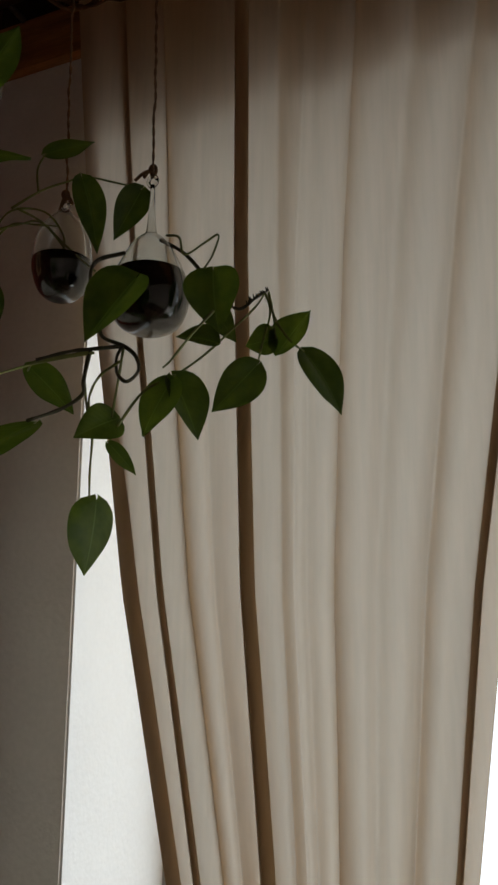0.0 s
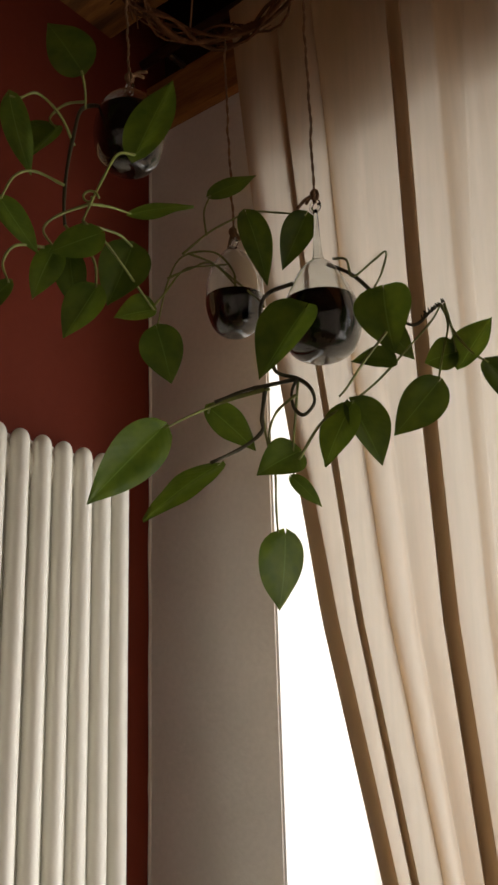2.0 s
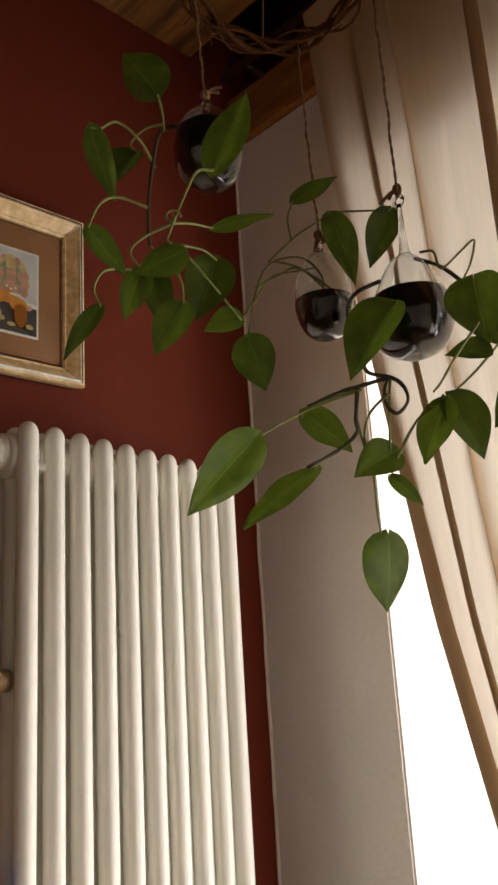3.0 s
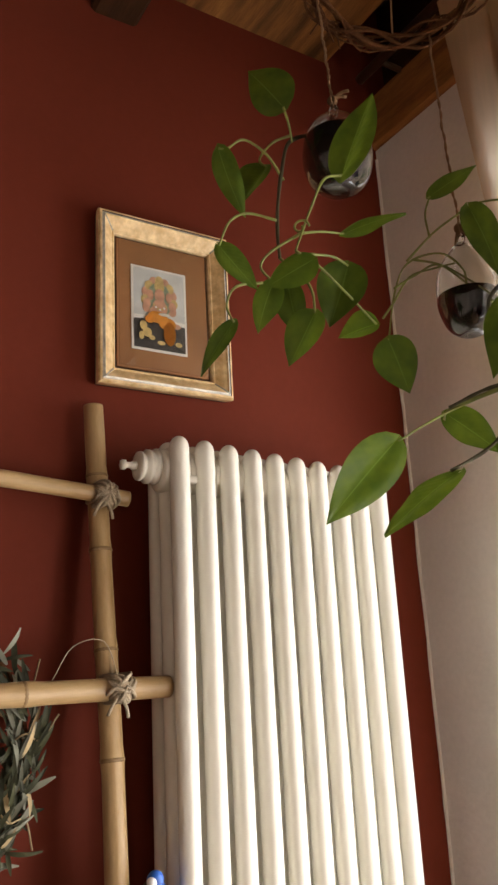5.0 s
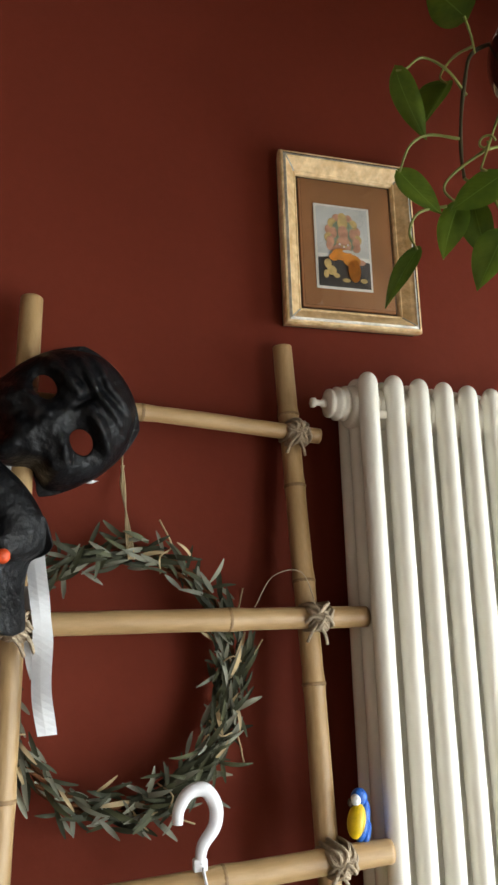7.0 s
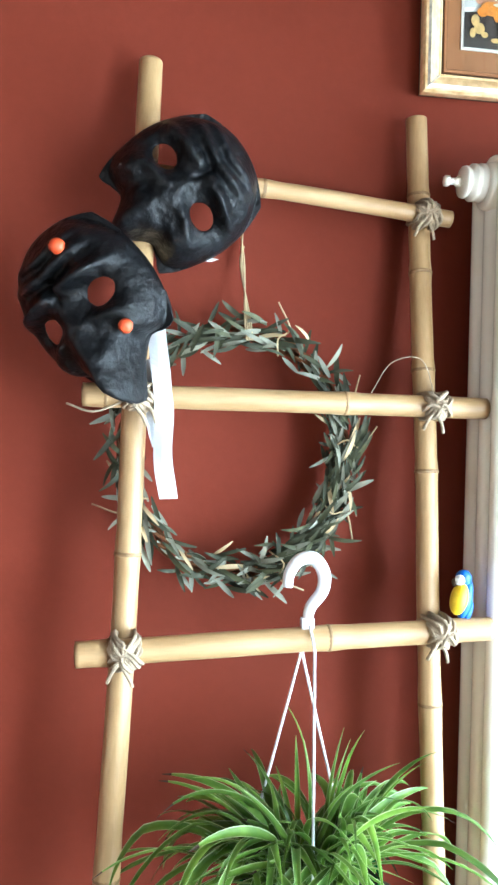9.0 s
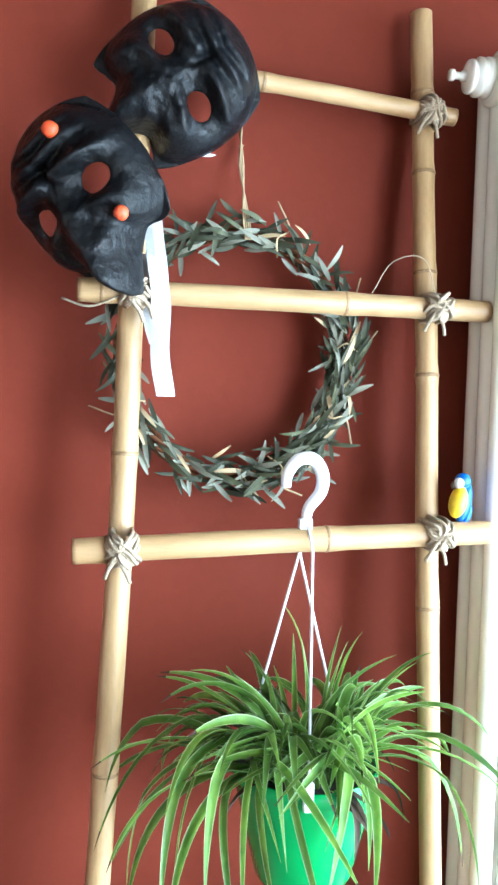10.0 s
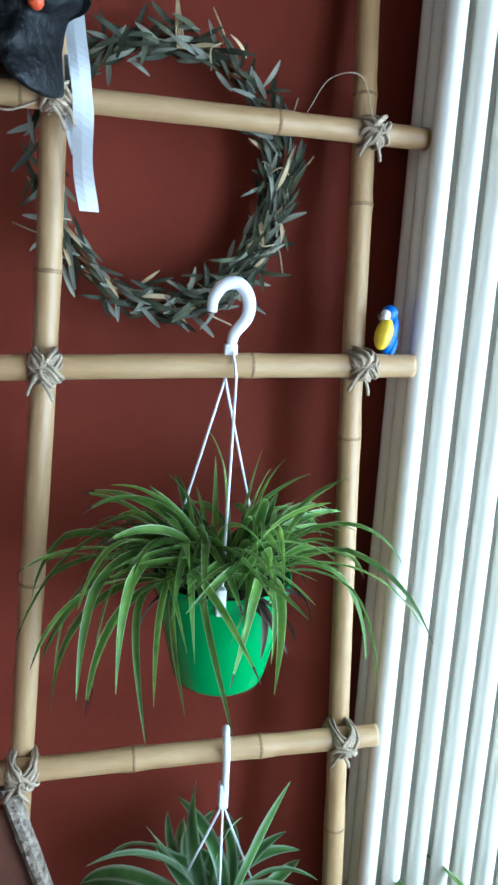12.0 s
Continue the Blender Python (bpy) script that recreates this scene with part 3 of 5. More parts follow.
def card_patch(name, outline, mat, lift):
    bm = bmesh.new()
    vs = [bm.verts.new((0.0078 + lift, CY + a * (CW / 2 - 0.004), CZ + b * (CH / 2 - 0.004))) for a, b in outline]
    bm.faces.new(vs)
    return part(name, bm, mat, print_, "", False)


def oval(cx, cz, rx, rz, n=20):
    return [(cx + rx * math.cos(2 * math.pi * k / n), cz + rz * math.sin(2 * math.pi * k / n)) for k in range(n)]


card_patch("ground_patch", [(-1, -1), (1, -1), (1, 1), (-1, 1)], CARD_PALE, 0.0006)
card_patch("dark_patch", [(-1, -1), (1, -1), (1, -0.34), (0.6, -0.30), (-0.55, -0.26), (-1, -0.30)], CARD_DARK, 0.0010)
card_patch("rail_patch", [(-1, -0.30), (-0.5, -0.26), (-0.5, -0.18), (-1, -0.20)], CARD_EDGE, 0.0012)
card_patch("rail_patch", [(0.6, -0.32), (1, -0.34), (1, -0.24), (0.6, -0.22)], CARD_EDGE, 0.0012)
for k in range(11):
    w = math.pi * (k / 10 * 1.3 - 0.15)
    card_patch("arch_patch", oval(0.56 * math.cos(w), 0.24 + 0.50 * math.sin(w), 0.17, 0.13, 12), CARD_GOLD if k % 2 else CARD_PINK, 0.0014 + 0.0001 * (k % 2))
card_patch("inner_patch", oval(0.0, 0.26, 0.48, 0.44), CARD_GREEN, 0.0017)
card_patch("crown_patch", oval(0.0, 0.60, 0.20, 0.17), CARD_GOLD, 0.0019)
for k, (a, b, rx, rz) in enumerate(((0.0, 0.36, 0.20, 0.18), (-0.50, 0.12, 0.15, 0.13), (0.50, 0.12, 0.15, 0.13), (-0.36, 0.34, 0.12, 0.14), (0.36, 0.34, 0.12, 0.14), (0.0, 0.04, 0.30, 0.22), (-0.26, -0.04, 0.13, 0.08), (0.62, -0.36, 0.20, 0.07), (0.10, 0.16, 0.07, 0.20))):
    card_patch("rose_patch", oval(a, b, rx, rz, 14), CARD_PINK, 0.0021 + 0.00012 * k)
for k in range(7):
    card_patch("bead_patch", oval(-0.24 + 0.08 * k, 0.10 - 0.10 * math.sin(k * 0.52), 0.045, 0.03, 8), CARD_EDGE if k % 2 else CARD_GOLD, 0.0033)
for k, (a, b, rx, rz) in enumerate(((-0.10, -0.20, 0.40, 0.15), (0.28, -0.34, 0.34, 0.16), (0.36, -0.58, 0.24, 0.30), (-0.42, -0.28, 0.18, 0.10))):
    card_patch("orange_patch", oval(a, b, rx, rz, 16), CARD_ORANGE, 0.0035 + 0.0001 * k)
for k, (a, b, rx, rz) in enumerate(((-0.66, -0.46, 0.14, 0.12), (-0.52, -0.62, 0.18, 0.12), (-0.74, -0.72, 0.10, 0.10), (-0.34, -0.74, 0.12, 0.06), (0.02, -0.84, 0.16, 0.05), (0.70, -0.82, 0.14, 0.06))):
    card_patch("tan_patch", oval(a, b, rx, rz, 12), CARD_GOLD, 0.0040 + 0.0001 * k)
card_patch("pale_patch", oval(0.14, -0.12, 0.22, 0.04, 12), CARD_EDGE, 0.0047)
# glass of the picture is part of it
pg = part("picture_glass", box((0.0115, -PW / 2 + 0.042, -PH / 2 + 0.042), (0.0125, PW / 2 - 0.042, PH / 2 - 0.042)), PANE, picture, "", False)
pg.visible_shadow = False


# ---- bamboo ladder ----
def cane(path, r, nodes, sides=18):
    """A bamboo cane along the path with swollen joints at the given fractions."""
    pts = spline(path, 12)
    n = len(pts) - 1

    def radius(t):
        k = r * (1 + 0.012 * math.sin(t * 23))
        for q in nodes:
            d = (t - q) * n * 0.9
            k += r * (0.06 * math.exp(-((d) * 1.4) ** 2) - 0.03 * math.exp(-((d - 0.9) * 1.7) ** 2))
        return k
    fine = []
    for i in range(n):
        for s in range(4):
            fine.append(pts[i].lerp(pts[i + 1], s / 4))
    fine.append(pts[-1])
    bm = add_tube(bmesh.new(), fine, radius, sides)
    bmesh.ops.recalc_face_normals(bm, faces=bm.faces)
    return bm, fine


def at_fraction(pts, t):
    i = min(int(t * (len(pts) - 1)), len(pts) - 2)
    return pts[i], (pts[i + 1] - pts[i]).normalized()


def put_cane(name, path, r, nodes, mat, parent):
    bm, pts = cane(path, r, nodes)
    ob = part(name, bm, mat, parent)
    for q in nodes:
        p, d = at_fraction(pts, q)
        rot = d.to_track_quat("Z", "Y").to_matrix().to_4x4()
        ring = bmesh.new()
        add_lathe(ring, ((r * 1.04, -0.0030), (r * 1.105, -0.0012), (r * 1.105, 0.0012), (r * 1.04, 0.0030)), 18)
        part("joint", ring, BAMBOO_NODE, ob).matrix_basis = Matrix.Translation(p) @ rot
    for t, s in ((0, 1), (1, -1)):
        p, d = at_fraction(pts, t)
        rot = d.to_track_quat("Z", "Y").to_matrix().to_4x4()
        disc = bmesh.new()
        add_lathe(disc, ((r * 0.72, 0), (r * 0.74, s * -0.0012), (r * 0.2, s * -0.0013)), 14)
        part("cut_end", disc, CANE_END, ob).matrix_basis = Matrix.Translation(pts[0] if t == 0 else pts[-1]) @ rot
    return ob


ladder = thing("bamboo_ladder", "decorative bamboo ladder lashed with jute leaning on wall", "ladder", (0.2, -0.9, 0))
LO = Vector((0.2, -0.9, 0))


def off(*pts):
    return [Vector(p) - LO for p in pts]


put_cane("post", off((0.205, -0.672, 0.0), (0.150, -0.680, 0.56), (0.118, -0.696, 1.12), (0.098, -0.697, 1.35), (0.068, -0.697, 1.55), (0.042, -0.697, 1.74), (0.030, -0.700, 1.885)), 0.0160, (0.12, 0.30, 0.505, 0.628, 0.752, 0.862), BAMBOO, ladder)
put_cane("post", off((0.215, -1.185, 0.0), (0.160, -1.158, 0.56), (0.130, -1.128, 1.12), (0.105, -1.117, 1.45), (0.070, -1.108, 1.74), (0.040, -1.101, 1.93)), 0.0168, (0.14, 0.29, 0.466, 0.615, 0.80), BAMBOO, ladder)
RUNGS = (
    ((0.075, -1.135, 1.766), (0.068, -0.900, 1.751), (0.062, -0.655, 1.729), 0.0125, (0.42,)),
    ((0.138, -1.185, 1.452), (0.125, -0.900, 1.450), (0.110, -0.615, 1.447), 0.0155, (0.06, 0.635,)),
    ((0.160, -1.188, 1.118), (0.150, -0.900, 1.128), (0.140, -0.614, 1.135), 0.0168, (0.08, 0.588,)),
    ((0.188, -1.186, 0.552), (0.185, -0.900, 0.562), (0.178, -0.628, 0.566), 0.0170, (0.325, 0.665,)),
)
for a, b, c, r, nodes in RUNGS:
    put_cane("rung", off(a, b, c), r, nodes, BAMBOO_H, ladder)


def lashing(centre, size, seed):
    """One length of jute wound crosswise round a post and a rung, then round the crossing, with its two ends left loose."""
    rng = random.Random(seed)
    pts = [Vector((size * 0.7, 0.010, -size * 1.9)), Vector((size * 1.1, 0.004, -size * 1.2))]
    for k in range(17):
        wild = k >= 13
        phi = radians(rng.choice((-1, 1)) * 45 + rng.uniform(-14, 14)) if wild else radians((42 if (k // 3) % 2 else -44) + rng.uniform(-9, 9))
        along, across = Vector((0, math.cos(phi), math.sin(phi))), Vector((0, -math.sin(phi), math.cos(phi)))
        shift = ((k % 3) - 1) * 0.0080 + ((k // 6) - 1) * 0.0030 + rng.uniform(-0.0015, 0.0015)
        fat = 1.0 + 0.006 * k + rng.uniform(-0.03, 0.05) + (0.10 if wild else 0)
        for q in range(16):
            w = 2 * math.pi * q / 16
            c, sn = math.cos(w), math.sin(w)
            out = size * fat * (1.28 if c > 0 else 1.75) * math.copysign(abs(c) ** 0.75, c)
            pts.append(Vector((out, 0, 0)) + along * size * 0.98 * fat * math.copysign(abs(sn) ** 0.8, sn) + across * (shift * (0.55 + 0.45 * abs(c)) + 0.0010 * rng.uniform(-1, 1)))
    side = rng.choice((-1, 1))
    pts += [Vector((size * 1.25, side * 0.008, -0.008)), Vector((size * 1.3, side * 0.017, -0.020)), Vector((size * 1.0, side * 0.022, -0.034))]
    bm = tube(spline(pts, 2), 0.0026, 6)
    ob = part("lashing", bm, ROPE, ladder)
    ob.location = Vector(centre) - LO
    return ob


for i, (c, s) in enumerate((((0.060, -0.695, 1.731), 0.019), ((0.112, -0.695, 1.449), 0.020), ((0.142, -0.693, 1.134), 0.021), ((0.180, -0.684, 0.565), 0.021), ((0.134, -1.112, 1.451), 0.020), ((0.158, -1.125, 1.121), 0.022), ((0.187, -1.156, 0.553), 0.022), ((0.075, -1.108, 1.763), 0.018))):
    lashing(c, s, i)
bm = bmesh.new()
add_tube(bm, spline(off((0.13, -0.700, 1.462), (0.14, -0.725, 1.512), (0.13, -0.765, 1.507), (0.12, -0.79, 1.465)), 5), 0.0007, 5)
part("loose_strand", bm, ROPE, ladder)
bm = bmesh.new()
add_tube(bm, spline(off((0.15, -1.13, 1.445), (0.15, -1.17, 1.43), (0.14, -1.205, 1.44)), 5), 0.0016, 5)
part("loose_strand", bm, ROPE, ladder)


# ---- masks on the ladder ----
EYE_X, EYE_Y, EYE_W, EYE_H = 0.046, 0.002, 0.0190, 0.0155


def eye_gap(c):
    return ((abs(c.x) - EYE_X) / EYE_W) ** 2 + ((c.y - EYE_Y) / EYE_H) ** 2


def bell(v, width):
    return math.exp(-(v / width) ** 2)


def mask_mesh(furrow=1.0, nose=1.0, seed=0.0, point=1.0):
    """A half mask: broad squarish shell with furrowed brow, sunk eye sockets cut through, pointed cheeks and hooked nose."""
    bm = bmesh.new()
    N = 96
    grid = {}
    for i in range(N + 1):
        for j in range(N + 1):
            a, b = 2 * i / N - 1, 2 * j / N - 1
            x, y = a * math.sqrt(1 - 0.36 * b * b), b * math.sqrt(1 - 0.36 * a * a)
            r = min(1.0, (a ** 4 + b ** 4) ** 0.25)
            X = 0.099 * x * (1 - 0.10 * max(0, y) ** 2 + 0.03 * min(0, y))
            Y = (0.112 if y > 0 else 0.092) * y
            d = min(1, max(0, -y - 0.25) / 0.7)
            Y += d * (0.014 * bell(abs(x) - 0.42, 0.18) - 0.040 * nose * bell(x, 0.20) - 0.022 * point * min(1, max(0, abs(x) - 0.62) * 3.5))
            z = 0.066 * (1 - r ** 2.3) ** 0.58
            edge = 1 - r ** 5
            ex = abs(X) - EYE_X
            # sockets, heavy brows over them, pouches and cheeks under them
            z -= 0.021 * edge * bell(ex, 0.026) * bell(Y - 0.004, 0.019)
            brow_line = 0.033 + 0.13 * abs(ex) * (-1 if ex > 0 else 0.4)
            z += 0.017 * furrow * edge * bell(Y - brow_line, 0.0085) * bell(ex, 0.048)
            z += 0.011 * edge * bell(Y + 0.024 + 0.25 * ex, 0.009) * bell(ex + 0.004, 0.03)
            z += 0.016 * edge * bell(abs(X) - 0.060, 0.020) * bell(Y + 0.052, 0.022)
            # furrows across the forehead, bent to a point between the brows
            for k, (h, up) in enumerate(((0.057, 0.013), (0.079, 0.011))):
                z += up * furrow * edge * bell(Y - h - 0.22 * abs(X) + 1.6 * X * X, 0.0072) * bell(X, 0.055)
                z -= 0.4 * up * furrow * edge * bell(Y - h + 0.010 - 0.22 * abs(X) + 1.6 * X * X, 0.0045) * bell(X, 0.055)
            z -= 0.014 * edge * bell(X, 0.006) * bell(Y - 0.040, 0.016)
            # nose
            t = min(max((0.022 - Y) / 0.12, 0), 1)
            z += 0.056 * nose * t ** 1.25 * bell(X, 0.012 + 0.017 * t) * (1 - 0.30 * r ** 4)
            z += 0.012 * nose * edge * bell(abs(X) - 0.026, 0.011) * bell(Y + 0.062, 0.014)
            z += edge * (0.0040 * noise.noise(Vector((X * 24, Y * 24, 1.3 + seed))) + 0.0028 * noise.noise(Vector((X * 52, Y * 52, 3.3 + seed))) + 0.0013 * noise.noise(Vector((X * 130, Y * 130, 5.1 + seed))))
            grid[i, j] = bm.verts.new((X, Y, z))
    for i in range(N):
        for j in range(N):
            q = [grid[i, j], grid[i + 1, j], grid[i + 1, j + 1], grid[i, j + 1]]
            c = sum((v.co for v in q), Vector()) / 4
            if eye_gap(c) >= 1:
                bm.faces.new(q)
    # round off the rims of the eye holes
    for v in bm.verts:
        e = eye_gap(v.co)
        if v.link_faces and len(v.link_faces) < 4 and e < 2.2:
            k = 1 / math.sqrt(e) if e > 0 else 1
            sx = math.copysign(1, v.co.x)
            v.co.x = sx * (EYE_X + (abs(v.co.x) - EYE_X) * k)
            v.co.y = EYE_Y + (v.co.y - EYE_Y) * k
    bmesh.ops.recalc_face_normals(bm, faces=bm.faces)
    bmesh.ops.delete(bm, geom=[v for v in bm.verts if not v.link_faces], context="VERTS")
    if sum(f.normal.z for f in bm.faces) < 0:
        bmesh.ops.reverse_faces(bm, faces=bm.faces)
    bmesh.ops.solidify(bm, geom=list(bm.faces), thickness=0.0028)
    bmesh.ops.recalc_face_normals(bm, faces=bm.faces)
    return bm


def wall_frame(origin, up_angle, lean=0.0, nod=0.0):
    """Local x across, y up at that angle on the wall, z out of it; lean turns it about its upright, nod tips it."""
    a = radians(up_angle)
    up = Vector((0, math.cos(a), math.sin(a)))
    out = Vector((1, 0, 0))
    across = up.cross(out)
    m = Matrix((across, up, out)).transposed().to_4x4()
    return Matrix.Translation(origin) @ m @ pose(0, 0, 0, nod, lean, 0)


upper = part("carnival_mask", mask_mesh(0.9, 0.55, 0.0), BLACK_MASK)
tagged(upper, "glossy black papier-mache half mask with furrowed brow", "mask", "black masks on the ladder")
upper.matrix_world = wall_frame((0.094, -1.060, 1.731), 34, 4, 4) @ Matrix.Scale(0.97, 4)
lower = part("carnival_mask", mask_mesh(1.2, 1.1, 7.0, 0.1), BLACK_MASK)
tagged(lower, "black papier-mache half mask with hooked nose and red warts", "mask", "black masks on the ladder")
lower.matrix_world = wall_frame((0.146, -1.168, 1.567), 128, -36, 0) @ Matrix.Scale(1.0, 4)


def wart(x, y, r):
    bm = bmesh.new()
    bmesh.ops.create_icosphere(bm, subdivisions=3, radius=r)
    for v in bm.verts:
        v.co *= 1 + 0.13 * noise.noise(v.co * 260)
    ob = part("wart", bm, MASK_RED, lower, "rough red painted wart")
    near = [v.co.z for v in lower.data.vertices if (v.co.x - x) ** 2 + (v.co.y - y) ** 2 < 0.00002]
    ob.location = (x, y, max(near) + 0.3 * r)


wart(0.040, 0.074, 0.0098)
wart(0.054, -0.050, 0.0090)


def ribbon(name, path, width, parent):
    bm = bmesh.new()
    pts = spline(path, 6)
    rows = []
    for i, p in enumerate(pts):
        tw = 0.35 * math.sin(i * 0.35)
        d = Vector((math.sin(tw), math.cos(tw), 0)) * width / 2
        rows.append([bm.verts.new(p - d), bm.verts.new(p - d * 0.1 + Vector((0.0012, 0, 0))), bm.verts.new(p + d)])
    for r0, r1 in zip(rows, rows[1:]):
        for k in range(2):
            bm.faces.new((r0[k], r0[k + 1], r1[k + 1], r1[k]))
    bmesh.ops.recalc_face_normals(bm, faces=bm.faces)
    bmesh.ops.solidify(bm, geom=list(bm.faces), thickness=0.0008)
    bm.transform(parent.matrix_world.inverted())
    return part(name, bm, RIBBON, parent, "white cloth tie ribbon", False)


ribbon("tie_ribbon", [(0.150, -1.094, 1.555), (0.148, -1.088, 1.51), (0.155, -1.083, 1.465), (0.158, -1.080, 1.43), (0.150, -1.080, 1.37), (0.150, -1.072, 1.318)], 0.025, lower)
ribbon("tie_ribbon", [(0.140, -1.095, 1.50), (0.142, -1.094, 1.45), (0.143, -1.092, 1.41), (0.143, -1.085, 1.385)], 0.018, lower)
for p in (((0.088, -1.128, 1.668), (0.090, -1.118, 1.652), (0.092, -1.104, 1.636)), ((0.085, -1.030, 1.645), (0.082, -1.022, 1.644), (0.080, -1.010, 1.648))):
    ribbon("tie_ribbon", p, 0.014, upper)


# ---- olive wreath ----
def narrow_leaf(length, width, curl):
    bm = bmesh.new()
    n = 7
    lay = bm.loops.layers.uv.new("UVMap")
    rows = []
    for i in range(n + 1):
        t = i / n
        w = width / 2 * math.sin(math.pi * min(0.97, 0.06 + 0.94 * t)) ** 0.6
        z = curl * math.sin(t * 2.4)
        rows.append([bm.verts.new((-w, length * t, z + 0.25 * w)), bm.verts.new((0, length * t, z)), bm.verts.new((w, length * t, z + 0.25 * w))])
    for r0, r1 in zip(rows, rows[1:]):
        for k in range(2):
            bm.faces.new((r0[k], r0[k + 1], r1[k + 1], r1[k]))
    return bm


def mesh_of(name, bm, mat):
    me = bpy.data.meshes.new(name)
    bm.to_mesh(me)
    bm.free()
    me.materials.append(mat)
    me.shade_smooth()
    return me


WR = Vector((0.048, -0.970, 1.377))
RY, RZ = 0.160, 0.174
wreath = thing("olive_wreath", "dried olive leaf wreath tied with raffia on wall", "wreath", WR)
bm = bmesh.new()
for k in range(5):
    pts = []
    for q in range(65):
        w = 2 * math.pi * q / 64
        o = 0.009 * math.cos(5 * w + k * 1.26)
        pts.append(((0.010 * math.sin(5 * w + k * 1.26)), (RY + o) * math.cos(w), (RZ + o) * math.sin(w)))
    add_tube(bm, pts, 0.0030, 6, cap=False)
bmesh.ops.recalc_face_normals(bm, faces=bm.faces)
part("twig_ring", bm, TWIG, wreath)
rng = random.Random(4)
LEAFSET = [(mesh_of("olive_leaf", narrow_leaf(l, w, c), m), k) for l, w, c, m, k in ((0.052, 0.0088, 0.008, OLIVE, 5), (0.042, 0.0082, -0.009, OLIVE, 5), (0.060, 0.0077, 0.014, OLIVE, 4), (0.047, 0.0082, 0.008, OLIVE_PALE, 3), (0.038, 0.0076, -0.007, OLIVE_PALE, 3), (0.054, 0.0070, 0.012, STRAW, 2))]
fill = bmesh.new()
for i in range(620):
    w = rng.uniform(0, 2 * math.pi)
    if i % 4 == 3:
        w = rng.uniform(-1.35, 0.25)
    ring = Vector((0, RY * math.cos(w), RZ * math.sin(w)))
    tang = Vector((0, -RY * math.sin(w), RZ * math.cos(w))).normalized() * rng.choice((1, 1, -1))
    outw = ring.normalized()
    a, b = rng.uniform(0, 2 * math.pi), rng.uniform(0.3, 1) * 0.025
    base = ring + outw * b * math.cos(a) + Vector((abs(b * math.sin(a)) * 0.9, 0, 0))
    spread = rng.gauss(0.05, 0.32 if rng.random() < 0.80 else 1.5)
    d = (tang + outw * spread + Vector((rng.uniform(-0.02, 0.45), 0, 0))).normalized()
    side = d.cross(Vector((1, 0, 0)) + 0.5 * Vector((0, rng.uniform(-1, 1), rng.uniform(-1, 1)))).normalized()
    nrm = side.cross(d)
    m = Matrix((side, d, nrm)).transposed().to_4x4()
    me = rng.choices([q for q, _ in LEAFSET], [q for _, q in LEAFSET])[0]
    base.x = max(base.x, -0.030)
    at = Matrix.Translation(base) @ m @ Matrix.Scale(rng.uniform(0.62, 1.02), 4)
    if i < 296:
        piece("leaf", me, wreath, at)
    else:
        q = me.copy()
        q.transform(at)
        k = len(fill.faces)
        fill.from_mesh(q)
        fill.faces.ensure_lookup_table()
        for f in fill.faces[k:]:
            f.material_index = 0 if i % 3 else 1
tagged(part("leaf_filling", fill, [OLIVE, OLIVE_PALE], wreath), kind="stuff")
for k in range(4):
    strand = tube(spline([(-0.040 + 0.002 * k, 0.006 + 0.002 * k, RZ + 0.162 - 0.03 * (k % 2)), (-0.02, 0.011 - 0.002 * k, RZ + 0.10), (0.012, 0.008 + 0.0026 * k, RZ + 0.02), (0.026, 0.010 + 0.0026 * k, RZ - 0.014)], 4), 0.0014, 5)
    part("raffia_strand", strand, STRAW, wreath, "pale raffia strand")
for k, (w, sp) in enumerate(((0.4, 1), (-0.45, -1), (-1.2, 1), (3.6, -1), (1.15, 1), (0.05, 1))):
    c = Vector((0, RY * math.cos(w), RZ * math.sin(w)))
    o = c.normalized()
    t = Vector((0, -o.z, o.y))
    strand = tube(spline([c - o * 0.02 + Vector((0.012, 0, 0)), c + t * 0.012 * sp + Vector((0.030, 0, 0)), c + o * 0.022 + Vector((0.018, 0, 0)), c + o * 0.052 + t * 0.03 * sp + Vector((0.01, 0, 0))], 4), 0.0013, 5)
    part("raffia_strand", strand, STRAW, wreath, "pale raffia strand")


